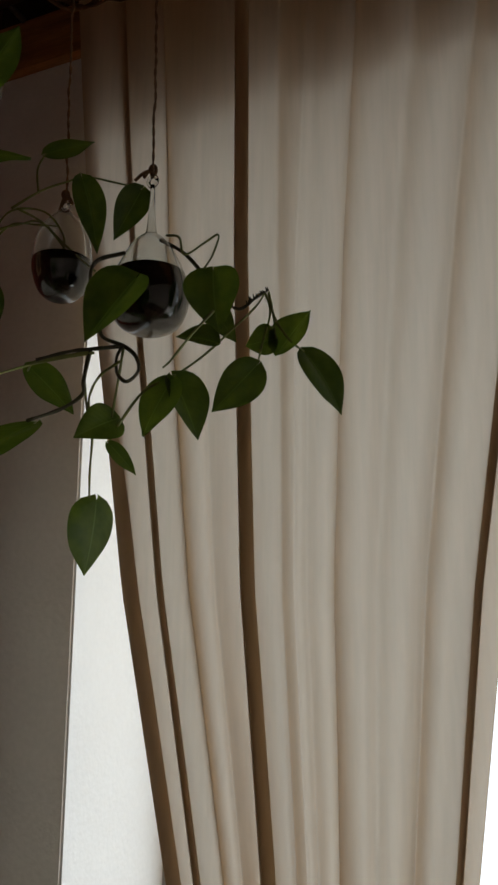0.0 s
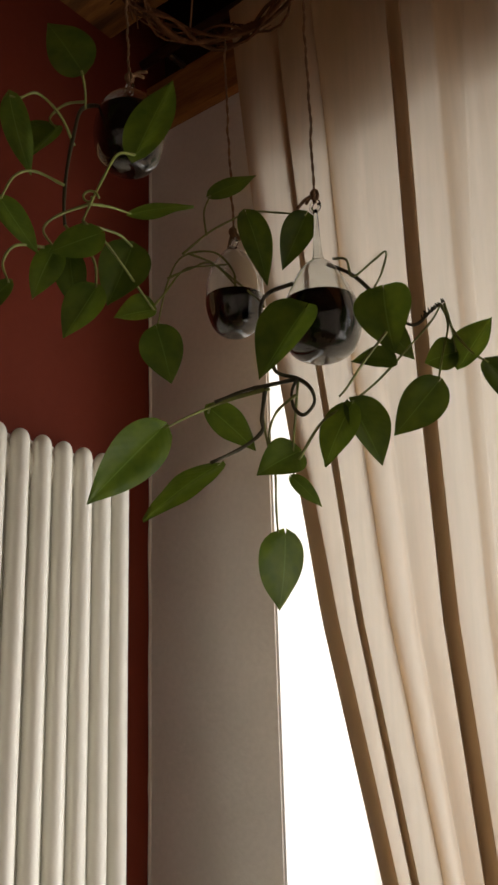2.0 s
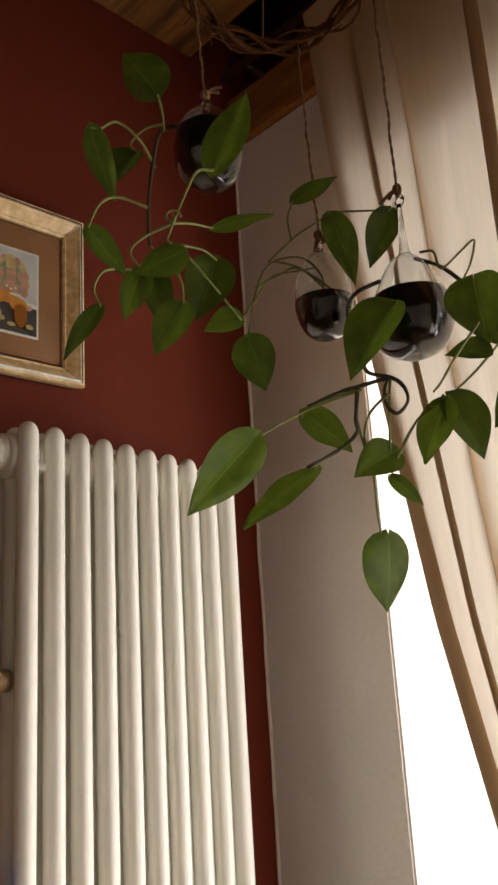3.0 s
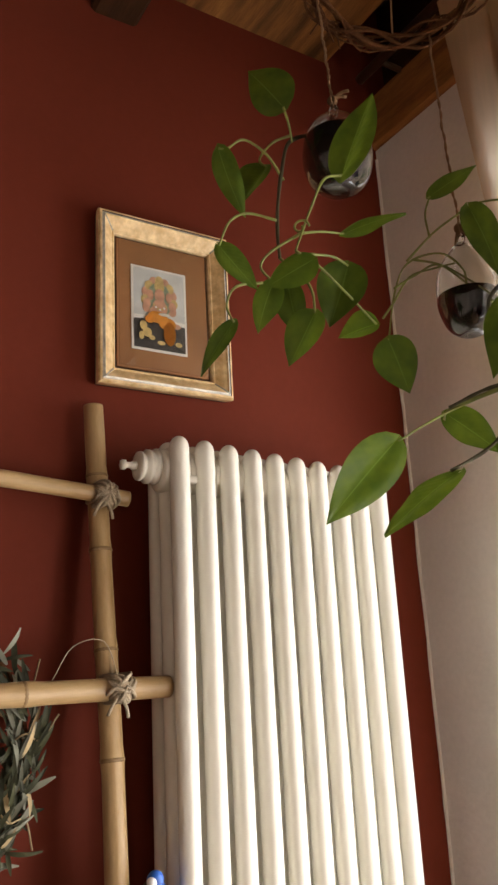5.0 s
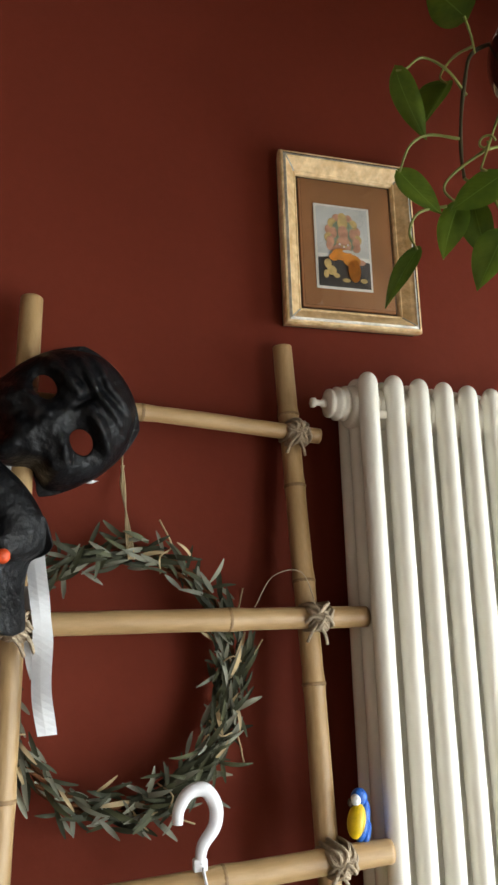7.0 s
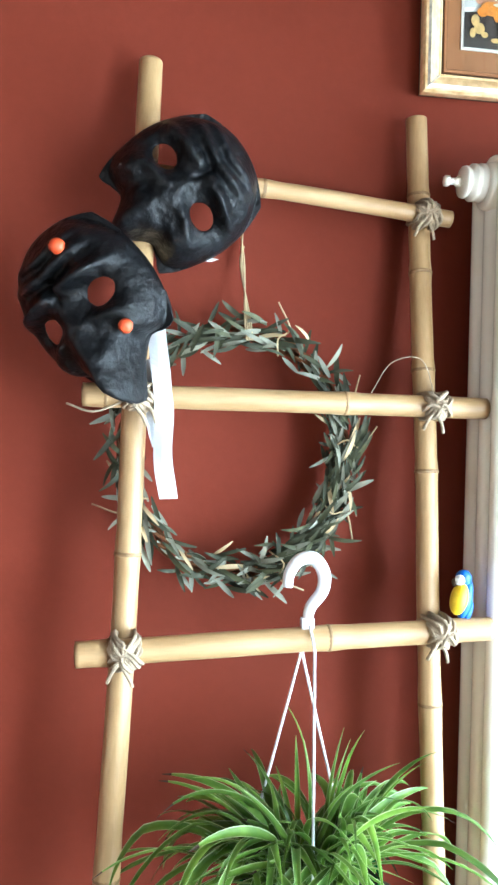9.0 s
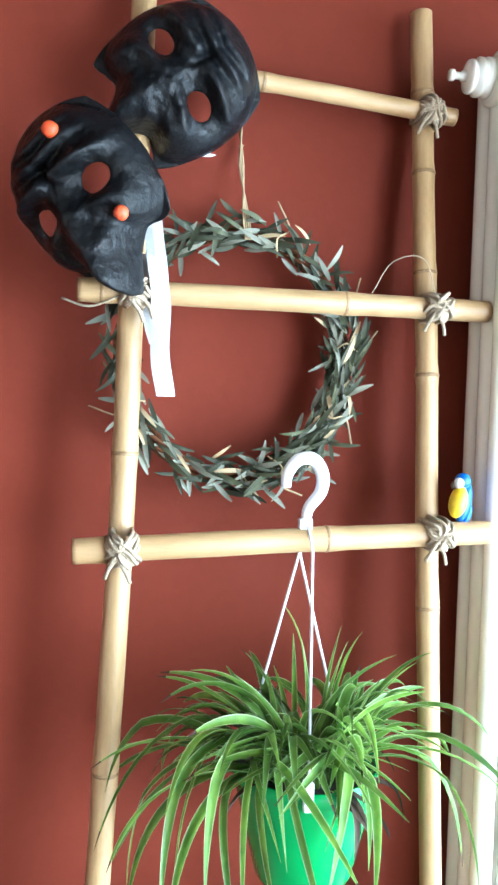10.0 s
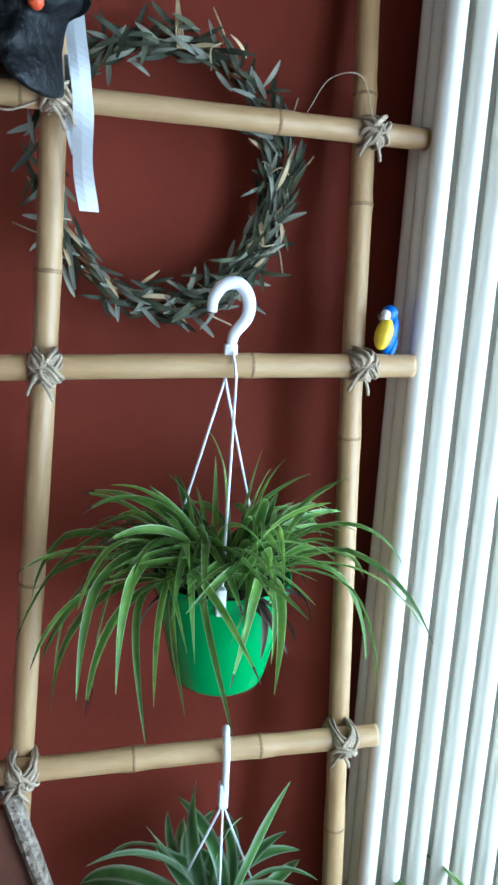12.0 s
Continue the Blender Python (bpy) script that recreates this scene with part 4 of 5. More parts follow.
# ---- plants with strap leaves ----
def strap_leaf(start, azimuth, rise, length, width, sag, rng, brown=0.0, kink=None):
    """A long channelled leaf that arches over under its own weight."""
    bm = bmesh.new()
    lay = bm.loops.layers.uv.new("UVMap")
    n = 16
    p = Vector(start)
    d = Vector((math.cos(azimuth) * math.cos(rise), math.sin(azimuth) * math.cos(rise), math.sin(rise)))
    rows = []
    step = length / n
    twist = rng.uniform(-1.5, 1.5)
    turn = rng.uniform(-0.20, 0.20)
    for i in range(n + 1):
        t = i / n
        side = d.cross(Vector((0, 0, 1)))
        side = side.normalized() if side.length > 0.05 else Vector((-math.sin(azimuth), math.cos(azimuth), 0))
        nrm = side.cross(d).normalized()
        side = (side * math.cos(twist * t) + nrm * math.sin(twist * t))
        nrm = side.cross(d).normalized()
        w = width / 2 * (0.55 + 0.45 * min(1, t * 4)) * (1 - max(0, (t - 0.55) / 0.45) ** 1.7 * 0.93)
        rows.append([bm.verts.new(p - side * w + nrm * w * 0.45), bm.verts.new(p - side * w * 0.5 + nrm * 0.12 * w), bm.verts.new(p), bm.verts.new(p + side * w * 0.5 + nrm * 0.12 * w), bm.verts.new(p + side * w + nrm * w * 0.45)])
        k = sag * step * (0.4 + 1.6 * t) * (3.0 if kink and abs(t - kink) < 0.05 else 1.0)
        d = (d + Vector((0, 0, -k)) + Vector((-math.sin(azimuth), math.cos(azimuth), 0)) * turn).normalized()
        p = p + d * step
    us = (-1, -0.5, 0, 0.5, 1)
    for i, (r0, r1) in enumerate(zip(rows, rows[1:])):
        for k in range(4):
            f = bm.faces.new((r0[k], r0[k + 1], r1[k + 1], r1[k]))
            f.material_index = 1 if i / n > 1 - brown else 0
            for loop, (u, v) in zip(f.loops, ((us[k], i / n), (us[k + 1], i / n), (us[k + 1], (i + 1) / n), (us[k], (i + 1) / n))):
                loop[lay].uv = (u, v)
    return bm


def pot_body(r1, r0, h, wall=0.003):
    prof = [(0, 0), (r0 * 0.75, 0), (r0 * 0.93, 0.004), (r0, 0.012), (r0 + (r1 - r0) * 0.45, h * 0.45), (r1 * 0.975, h * 0.86), (r1 * 0.98, h * 0.88), (r1, h * 0.89), (r1, h), (r1 - wall, h), (r1 - wall, h * 0.9), (r0 - wall, 0.012), (0, 0.006)]
    return prof


POT = Vector((0.205, -0.887, 0.694))
pot = thing("hanging_pot", "glossy green plastic hanging pot on white cords", "plant pot", POT)
part("bowl", lathe(pot_body(0.095, 0.064, 0.157), 48), GREEN_POT, pot)
part("soil", lathe(((0, 0.138), (0.05, 0.143), (0.090, 0.137)), 30), SOIL, pot)
HOOK = Vector((-0.055, 0.005, 0.458))
bm = bmesh.new()
hookpath = [HOOK + Vector(q) for q in ((0, 0, 0), (0, 0.004, 0.020), (0.0, 0.020, 0.042), (0, 0.0215, 0.066), (0, 0.008, 0.086), (0, -0.013, 0.084), (0, -0.026, 0.066), (0, -0.028, 0.048))]
add_tube(bm, spline(hookpath, 6), lambda t: 0.0066 + 0.0026 * math.sin(math.pi * t), 10)
add_box(bm, tuple(HOOK + Vector((-0.006, -0.009, -0.012))), tuple(HOOK + Vector((0.006, 0.009, 0.006))), 0.002)
bmesh.ops.recalc_face_normals(bm, faces=bm.faces)
part("hook", bm, WHITE_PLASTIC, pot, "white plastic ceiling hook")
for k, w in enumerate((-100, 25, 165)):
    a = radians(w)
    e = Vector((0.095 * math.cos(a), 0.095 * math.sin(a), 0.146))
    if k == 0:
        e = Vector((0.090, -0.018, 0.154))
        path = [HOOK + Vector((0.008, 0.002, -0.004)), HOOK + Vector((0.030, 0.003, -0.03)), HOOK + Vector((0.034, 0.003, -0.06)), (e + Vector((0.006, 0, 0.0)))]
    else:
        e = Vector((-0.055, 0.066, 0.147)) if k == 1 else Vector((-0.03, -0.080, 0.145))
        path = [HOOK + Vector((-0.006, 0, -0.004)), HOOK + Vector((-0.022, 0.0, -0.03)), HOOK + Vector((-0.022, 0.002 if k == 1 else -0.006, -0.06)), e]
    part("cord", tube(spline(path, 6), 0.0019, 8), WHITE_PLASTIC, pot)
    part("clip", box(tuple(e + Vector((-0.005, -0.006, -0.016))), tuple(e + Vector((0.009, 0.006, 0.02))), 0.002), WHITE_PLASTIC, pot)

rng = random.Random(11)
spider = thing("spider_plant", "bushy spider plant with arching pale-edged leaves in pot", "plant", POT + Vector((0, 0, 0.136)))
for i in range(176):
    az = rng.uniform(0, 2 * math.pi)
    if math.cos(az) < -0.55 and rng.random() < 0.75:
        az += math.pi * rng.uniform(0.6, 1.4)
    if abs(math.sin(az)) < 0.5 and math.cos(az) > 0 and rng.random() < 0.5:
        az += rng.choice((-1, 1)) * rng.uniform(0.6, 1.3)
    trailing = i >= 134
    if trailing:
        az = rng.choice((-1, -1, 1)) * rng.uniform(0.75, 1.75)
    rise = radians(rng.uniform(25, 62)) if trailing else radians(rng.uniform(55, 88))
    long = rng.uniform(0.22, 0.36) if trailing else rng.uniform(0.12, 0.25)
    towards_wall = math.cos(az) < -0.2
    if towards_wall:
        long *= 0.5
    r = rng.uniform(0.005, 0.06)
    start = (r * math.cos(az), r * math.sin(az), rng.uniform(-0.005, 0.012))
    bm = strap_leaf(start, az, rise, long, rng.uniform(0.0080, 0.0145), rng.uniform(4.5, 11.0) if trailing else rng.uniform(3.0, 9.0), rng, rng.choice((0, 0, 0, 0, 0.07, 0.12)), rng.choice((None, None, 0.4, 0.5, 0.62)))
    part("leaf", bm, [SPIDER, TIP_BROWN], spider)
for i in range(56):
    az, r = rng.uniform(0, 2 * math.pi), rng.uniform(0, 0.05)
    bm = strap_leaf((r * math.cos(az), r * math.sin(az), 0.0), az, radians(rng.uniform(70, 88)), rng.uniform(0.12, 0.23), rng.uniform(0.0075, 0.012), rng.uniform(1.5, 7.0), rng, 0, rng.choice((None, 0.6, 0.75)))
    part("leaf", bm, [SPIDER, TIP_BROWN], spider)
for i in range(8):
    w = rng.uniform(-1.9, 1.9)
    bm = strap_leaf((0.086 * math.cos(w), 0.086 * math.sin(w), 0.02), w, radians(5), rng.uniform(0.05, 0.10), 0.011, 30.0, rng, 1.0)
    part("withered_leaf", bm, [SPIDER, TIP_BROWN], spider, "shrivelled brown leaf")

# second, lower plant
POT2 = Vector((0.215, -0.872, 0.182))
pot_b = thing("hanging_pot", "small green plastic hanging pot on white cords", "plant pot", POT2)
part("bowl", lathe(pot_body(0.075, 0.052, 0.13), 40), GREEN_POT, pot_b)
part("soil", lathe(((0, 0.116), (0.07, 0.115)), 24), SOIL, pot_b)
top = Vector((0.193, -0.868, 0.556)) - POT2
bm = bmesh.new()
loop = [top + Vector(q) for q in ((0.012, 0.001, -0.055), (0.016, 0.0, -0.02), (0.016, 0.0, 0.012), (0.006, 0.0, 0.038), (-0.014, 0.003, 0.038), (-0.026, 0.005, 0.012), (-0.024, 0.006, -0.012))]
add_tube(bm, spline(loop, 6), lambda t: 0.0055, 8)
add_box(bm, tuple(top + Vector((0.006, -0.008, -0.075))), tuple(top + Vector((0.018, 0.006, -0.034))), 0.002)
bmesh.ops.recalc_face_normals(bm, faces=bm.faces)
part("hook", bm, WHITE_PLASTIC, pot_b, "white plastic ceiling hook")
for e in ((0.072, -0.01, 0.12), (-0.03, -0.066, 0.12), (-0.01, 0.072, 0.12)):
    part("cord", tube([top + Vector((0.012, -0.001, -0.07)), Vector(e)], 0.0019, 8), WHITE_PLASTIC, pot_b)
young = thing("spider_plant", "young variegated spider plant with broad leaves in pot", "plant", POT2 + Vector((0, 0, 0.115)))
for az, up, long, wide, sag in ((-2.3, 62, 0.26, 0.024, 1.6), (-2.0, 70, 0.21, 0.021, 2.5), (1.35, 72, 0.24, 0.022, 1.2), (0.9, 58, 0.23, 0.025, 3.0), (1.2, 35, 0.20, 0.022, 6.0), (-1.3, 35, 0.22, 0.024, 5.0), (-1.7, 42, 0.24, 0.020, 7.0), (-2.6, 50, 0.22, 0.019, 8.0), (0.2, 50, 0.18, 0.022, 6.0), (-0.6, 55, 0.19, 0.022, 6.0), (1.9, 60, 0.18, 0.018, 5.0), (0.6, 75, 0.19, 0.020, 2.0), (-0.2, 72, 0.20, 0.02, 3.5), (2.2, 75, 0.2, 0.018, 2.0)):
    bm = strap_leaf((0.015 * math.cos(az), 0.015 * math.sin(az), 0), az, radians(up), long, wide * 1.2, sag, rng, 0.03)
    part("leaf", bm, [SPIDER_PALE, TIP_BROWN], young)
for i in range(24):
    az = rng.uniform(0, 2 * math.pi)
    bm = strap_leaf((0.02 * math.cos(az), 0.02 * math.sin(az), 0), az, radians(rng.uniform(40, 80)), rng.uniform(0.12, 0.2), rng.uniform(0.016, 0.026), rng.uniform(2.0, 7.0), rng, rng.choice((0, 0.04)))
    part("leaf", bm, [SPIDER_PALE, TIP_BROWN], young)


# ---- parrot figurine ----
def parrot_mesh():
    bm = bmesh.new()

    def blob(c, r, mat, turn=0):
        before = set(bm.faces)
        bmesh.ops.create_uvsphere(bm, u_segments=16, v_segments=12, radius=1.0, matrix=Matrix.Translation(c) @ pose(0, 0, 0, turn, 0, 0) @ Matrix.Diagonal((*r, 1)))
        for f in set(bm.faces) - before:
            f.material_index = mat
    blob((0.004, -0.004, 0.026), (0.011, 0.0115, 0.021), 1, -12)
    blob((-0.004, 0.007, 0.024), (0.011, 0.0095, 0.026), 0, -12)
    blob((0, 0.003, 0.052), (0.009, 0.0105, 0.0105), 0)
    blob((0.005, -0.004, 0.050), (0.0065, 0.0065, 0.007), 2)
    blob((0.003, -0.010, 0.047), (0.003, 0.004, 0.0055), 3)
    blob((-0.004, 0.012, 0.006), (0.005, 0.005, 0.016), 0, -20)
    return bm


parrot = part("parrot_figurine", parrot_mesh(), [PARROT_BLUE, PARROT_YELLOW, PARROT_WHITE, FRAME_DARK])
tagged(parrot, "tiny blue and yellow parrot figurine perched on bamboo rung", "figurine")
parrot.matrix_world = pose(0.143, -0.660, 1.151, 0, 0, 0) @ Matrix.Scale(1.10, 4)

# ---- bark-edged board leaning by the ladder ----
bark = thing("bark_frame", "rust-brown board with rough bark-covered edge leaning on wall", "frame", (0.24, -1.15, 0))
top_end, foot = Vector((-0.040, -0.026, 0.540)), Vector((-0.004, 0.142, 0.012))
bm = tube([foot.lerp(top_end, k / 40) for k in range(41)], lambda t: 0.0130 + 0.0012 * noise.noise(Vector((t * 40, 1, 1))), 8)
for v in bm.verts:
    v.co += 0.0016 * Vector((noise.noise(v.co * 140), noise.noise(v.co * 140 + Vector((5, 0, 0))), 0))
part("bark_edge", bm, BARK, bark, "grey-brown rough bark", False)
bm = bmesh.new()
vs = [bm.verts.new(q) for q in ((-0.014, 0.13, 0.004), (-0.044, -0.028, 0.50), (-0.046, -0.30, 0.42), (-0.016, -0.30, 0.004))]
f = bm.faces.new(vs)
ext = bmesh.ops.extrude_face_region(bm, geom=[f])
bmesh.ops.translate(bm, vec=(-0.012, 0, 0), verts=[v for v in ext["geom"] if isinstance(v, bmesh.types.BMVert)])
bmesh.ops.recalc_face_normals(bm, faces=bm.faces)
part("board", bm, RUST_BOARD, bark, "", False)


# ---- ring of twigs and the glass vessels that hang from it ----
RING = Vector((0.535, -0.415, 2.440))
hoop = thing("twig_hoop", "hanging hoop of twisted brown vine twigs", "hoop", RING)
for k in range(6):
    pts = []
    for q in range(49):
        w = 2 * math.pi * q / 48
        o = (0.0085 + 0.002 * k) * math.cos((3 + k % 3) * w + k * 1.05) + 0.004 * math.sin(3 * w + k)
        pts.append(((0.140 + o) * math.cos(w), (0.130 + o) * math.sin(w), 0.0085 * math.sin(4 * w + k * 1.05) + 0.012 * math.sin(w * 2 + 0.6)))
    part("twig", tube(pts, (0.0045, 0.0038, 0.0034, 0.003, 0.0026, 0.0022)[k], 6), TWIG, hoop)
rng = random.Random(8)
for k in range(44):
    w = rng.uniform(2.0, 3.9) if k < 26 else rng.uniform(0, 6.28)
    c = Vector((0.14 * math.cos(w), 0.13 * math.sin(w), 0))
    t = Vector((-math.sin(w), math.cos(w), 0)) * rng.choice((1, -1))
    pts = [c, c + t * 0.02 + Vector((rng.uniform(-.01, .01), rng.uniform(-.01, .01), rng.uniform(-.012, .012))), c + t * 0.045 + Vector((rng.uniform(-.02, .02), rng.uniform(-.02, .02), rng.uniform(-.02, .02)))]
    part("tendril", tube(spline(pts, 3), 0.0012, 5), TWIG, hoop)
for w in (0.4, 2.5, 4.6):
    part("twine", tube([(0.14 * math.cos(w), 0.13 * math.sin(w), 0), (0, 0, 0.34)], 0.0018, 6), TWINE, hoop)


def twine_line(a, b, seed, r=0.0021):
    rng = random.Random(seed)
    a, b = Vector(a), Vector(b)
    n = 16
    pts = [a.lerp(b, k / n) + Vector((rng.uniform(-1, 1), rng.uniform(-1, 1), 0)) * 0.0014 for k in range(n + 1)]
    bm = bmesh.new()
    fine = spline(pts, 4)
    for s in (0, math.pi):
        add_tube(bm, [p + 0.0011 * Vector((math.cos(i * 0.9 + s), math.sin(i * 0.9 + s), 0)) for i, p in enumerate(fine)], r * 0.62, 5)
    bmesh.ops.recalc_face_normals(bm, faces=bm.faces)
    return bm


def knot(c, seed, tail):
    rng = random.Random(seed)
    bm = bmesh.new()
    for k in range(3):
        add_tube(bm, [Vector(c) + 0.0055 * Vector((math.cos(w) * math.cos(k), math.cos(w) * math.sin(k), math.sin(w) * 1.3)) for w in [2 * math.pi * q / 12 for q in range(13)]], 0.0020, 5)
    for k, t in enumerate(tail):
        t = Vector(t)
        add_tube(bm, spline([Vector(c), Vector(c) + t * 0.5 + Vector((0, 0, 0.004)), Vector(c) + t], 3), 0.0024, 6)
    bmesh.ops.recalc_face_normals(bm, faces=bm.faces)
    return bm


def glass_vessel(at, profile, fill, top, label, tails, seed):
    """at: the axis at z = 0 of the profile; fill: height of the dark water; top: where the twine is tied to the hoop."""
    ob = thing("hanging_vase", label, "vase", at, "glass vases on the hoop")
    bm = bmesh.new()
    pts = [Vector((r, 0, z)) for r, z in profile]
    prof = [(p.x, p.z) for p in spline(pts, 5)]
    add_lathe(bm, prof + [(r - 0.0007, z) for r, z in reversed(prof) if r > 0.006], 48)
    bmesh.ops.remove_doubles(bm, verts=bm.verts, dist=0.0003)
    bmesh.ops.recalc_face_normals(bm, faces=bm.faces)
    g = part("glass", bm, GLASS, ob, "clear blown glass")
    inner = [(max(r - 0.0009, 0), z + 0.0003) for r, z in prof if z <= fill]
    inner.append((0.0, inner[-1][1]))
    part("water", lathe(inner, 40), WATER_DARK, ob, "dark water with roots")
    ztop = profile[-1][1]
    loop = [Vector((0.007 * math.cos(w), 0, ztop + 0.006 + 0.008 * math.sin(w))) for w in [2 * math.pi * q / 16 for q in range(17)]]
    part("glass_eye", tube(loop, 0.0028, 8), GLASS, ob)
    k = Vector((0, 0, ztop + 0.024))
    part("twine", twine_line(k, Vector(top) - Vector(at), seed), TWINE, ob)
    part("twine_loop", tube([k, Vector((0.002, 0, ztop + 0.012)), Vector((-0.002, 0, ztop + 0.012)), k], 0.0016, 6), TWINE, ob)
    part("knot", knot(k, seed, tails), TWINE, ob)
    return ob


glass_vessel((0.626, -0.307, 1.829), ((0, 0), (0.022, 0.002), (0.044, 0.016), (0.0545, 0.046), (0.0525, 0.074), (0.042, 0.102), (0.029, 0.127), (0.017, 0.141), (0.008, 0.150), (0.005, 0.180), (0.003, 0.224)), 0.088, (0.622, -0.305, 2.44), "teardrop glass vase half full of dark water", ((-0.022, -0.012, -0.018), (-0.012, -0.005, -0.012)), 3)
glass_vessel((0.464, -0.289, 1.912), ((0, 0), (0.018, 0.002), (0.034, 0.016), (0.0435, 0.044), (0.044, 0.066), (0.041, 0.094), (0.031, 0.118), (0.017, 0.136), (0.005, 0.148)), 0.062, (0.462, -0.297, 2.44), "small round glass vase half full of dark water", ((0.016, -0.004, -0.020), (-0.010, 0.0, -0.024)), 5)
glass_vessel((0.463, -0.510, 2.083), ((0, 0), (0.022, 0.002), (0.040, 0.018), (0.0478, 0.046), (0.0465, 0.072), (0.039, 0.095), (0.027, 0.109), (0.012, 0.118), (0.003, 0.121)), 0.084, (0.463, -0.523, 2.44), "round glass vase filled with dark water", ((0.022, 0.012, 0.006), (0.016, 0.012, 0.0)), 9)


# ---- pothos vines ----
def heart_leaf(length, width, fold, droop, seed):
    bm = bmesh.new()
    lay = bm.loops.layers.uv.new("UVMap")
    n, m = 16, 4
    rng = random.Random(seed)
    skew, bend = rng.uniform(-0.12, 0.12), rng.uniform(-0.08, 0.08)
    rows = []
    for i in range(n + 1):
        t = i / n
        k = abs(t - 0.36) / (0.36 if t < 0.36 else 0.64)
        w = width / 2 * ((1 - k ** 2.2) ** 0.62 if t < 0.36 else (1 - k ** 1.75) ** 1.06 + 0.05 * k * (1 - k))
        w = max(w, 0.0004)
        row = []
        for k in range(-m, m + 1):
            u = k / m
            back = -0.085 * length * abs(u) ** 1.2 * max(0, 1 - t * 2.2)
            z = fold * abs(u) * w - droop * length * t * t + 0.05 * length * noise.noise(Vector((u * 1.3, t * 3, seed * 1.7))) * abs(u)
            z += -0.22 * w * u * u
            row.append(bm.verts.new((u * w * (1 + skew * u) + bend * length * t * (t - 1), length * t + back, z)))
        rows.append(row)
    for i, (r0, r1) in enumerate(zip(rows, rows[1:])):
        for k in range(2 * m):
            f = bm.faces.new((r0[k], r0[k + 1], r1[k + 1], r1[k]))
            for loop, (a, b) in zip(f.loops, ((k, i), (k + 1, i), (k + 1, i + 1), (k, i + 1))):
                loop[lay].uv = (a / m - 1, b / n)
    return bm


def vine(name_label, at, leaves, stems, seed, old=()):
    rng = random.Random(seed)
    plant = thing("pothos", name_label, "plant", at, "pothos vines in glass vases")
    at = Vector(at)
    for i, (a, b, w) in enumerate(leaves):
        a, b = Vector(a), Vector(b)
        d = (b - a)
        length = d.length
        d.normalize()
        out = (Vector((1.15, -1.18, 1.9)) - (a + b) / 2).normalized() + Vector((rng.uniform(-1, 1), rng.uniform(-1, 1), rng.uniform(-0.3, 1.0))) * 0.50
        side = d.cross(out).normalized()
        nrm = side.cross(d)
        m = Matrix((side, d, nrm)).transposed().to_4x4()
        bm = heart_leaf(length * 1.03, w * 1.16, rng.uniform(0.10, 0.75), rng.uniform(0.02, 0.26), seed * 31 + i)
        ob = part("leaf", bm, POTHOS, plant)
        ob.matrix_basis = Matrix.Translation(a - at) @ m
    for k, pts in enumerate(stems):
        thick = 0.0026 if k in old else 0.0017
        bm = tube(spline([Vector(p) - at for p in pts], 6), lambda t: thick * (1.08 - 0.3 * t + 0.10 * math.sin(t * 26)), 8)
        part("stem", bm, OLD_STEM if k in old else POTHOS_STEM, plant)
    return plant


A_LEAVES = (
    ((0.587, -0.356, 1.597), (0.588, -0.356, 1.507), 0.061), ((0.622, -0.37, 1.695), (0.608, -0.429, 1.666), 0.044), ((0.614, -0.376, 1.663), (0.643, -0.356, 1.628), 0.018),
    ((0.54, -0.529, 1.709), (0.526, -0.618, 1.619), 0.051), ((0.567, -0.463, 1.672), (0.54, -0.558, 1.612), 0.043), ((0.529, -0.43, 1.757), (0.572, -0.394, 1.703), 0.042),
    ((0.657, -0.395, 1.867), (0.625, -0.454, 1.784), 0.061), ((0.723, -0.309, 1.903), (0.736, -0.325, 1.822), 0.064), ((0.724, -0.297, 1.805), (0.679, -0.322, 1.82), 0.029),
    ((0.679, -0.334, 1.75), (0.644, -0.355, 1.682), 0.049), ((0.674, -0.325, 1.757), (0.706, -0.306, 1.68), 0.052), ((0.779, -0.293, 1.769), (0.731, -0.316, 1.71), 0.047),
)
A_LEAVES_FAR = (
    ((0.791, -0.256, 1.815), (0.754, -0.27, 1.809), 0.039), ((0.794, -0.255, 1.796), (0.832, -0.242, 1.857), 0.043), ((0.829, -0.253, 1.793), (0.879, -0.238, 1.717), 0.049),
    ((0.702, -0.286, 1.873), (0.738, -0.267, 1.822), 0.034),
)
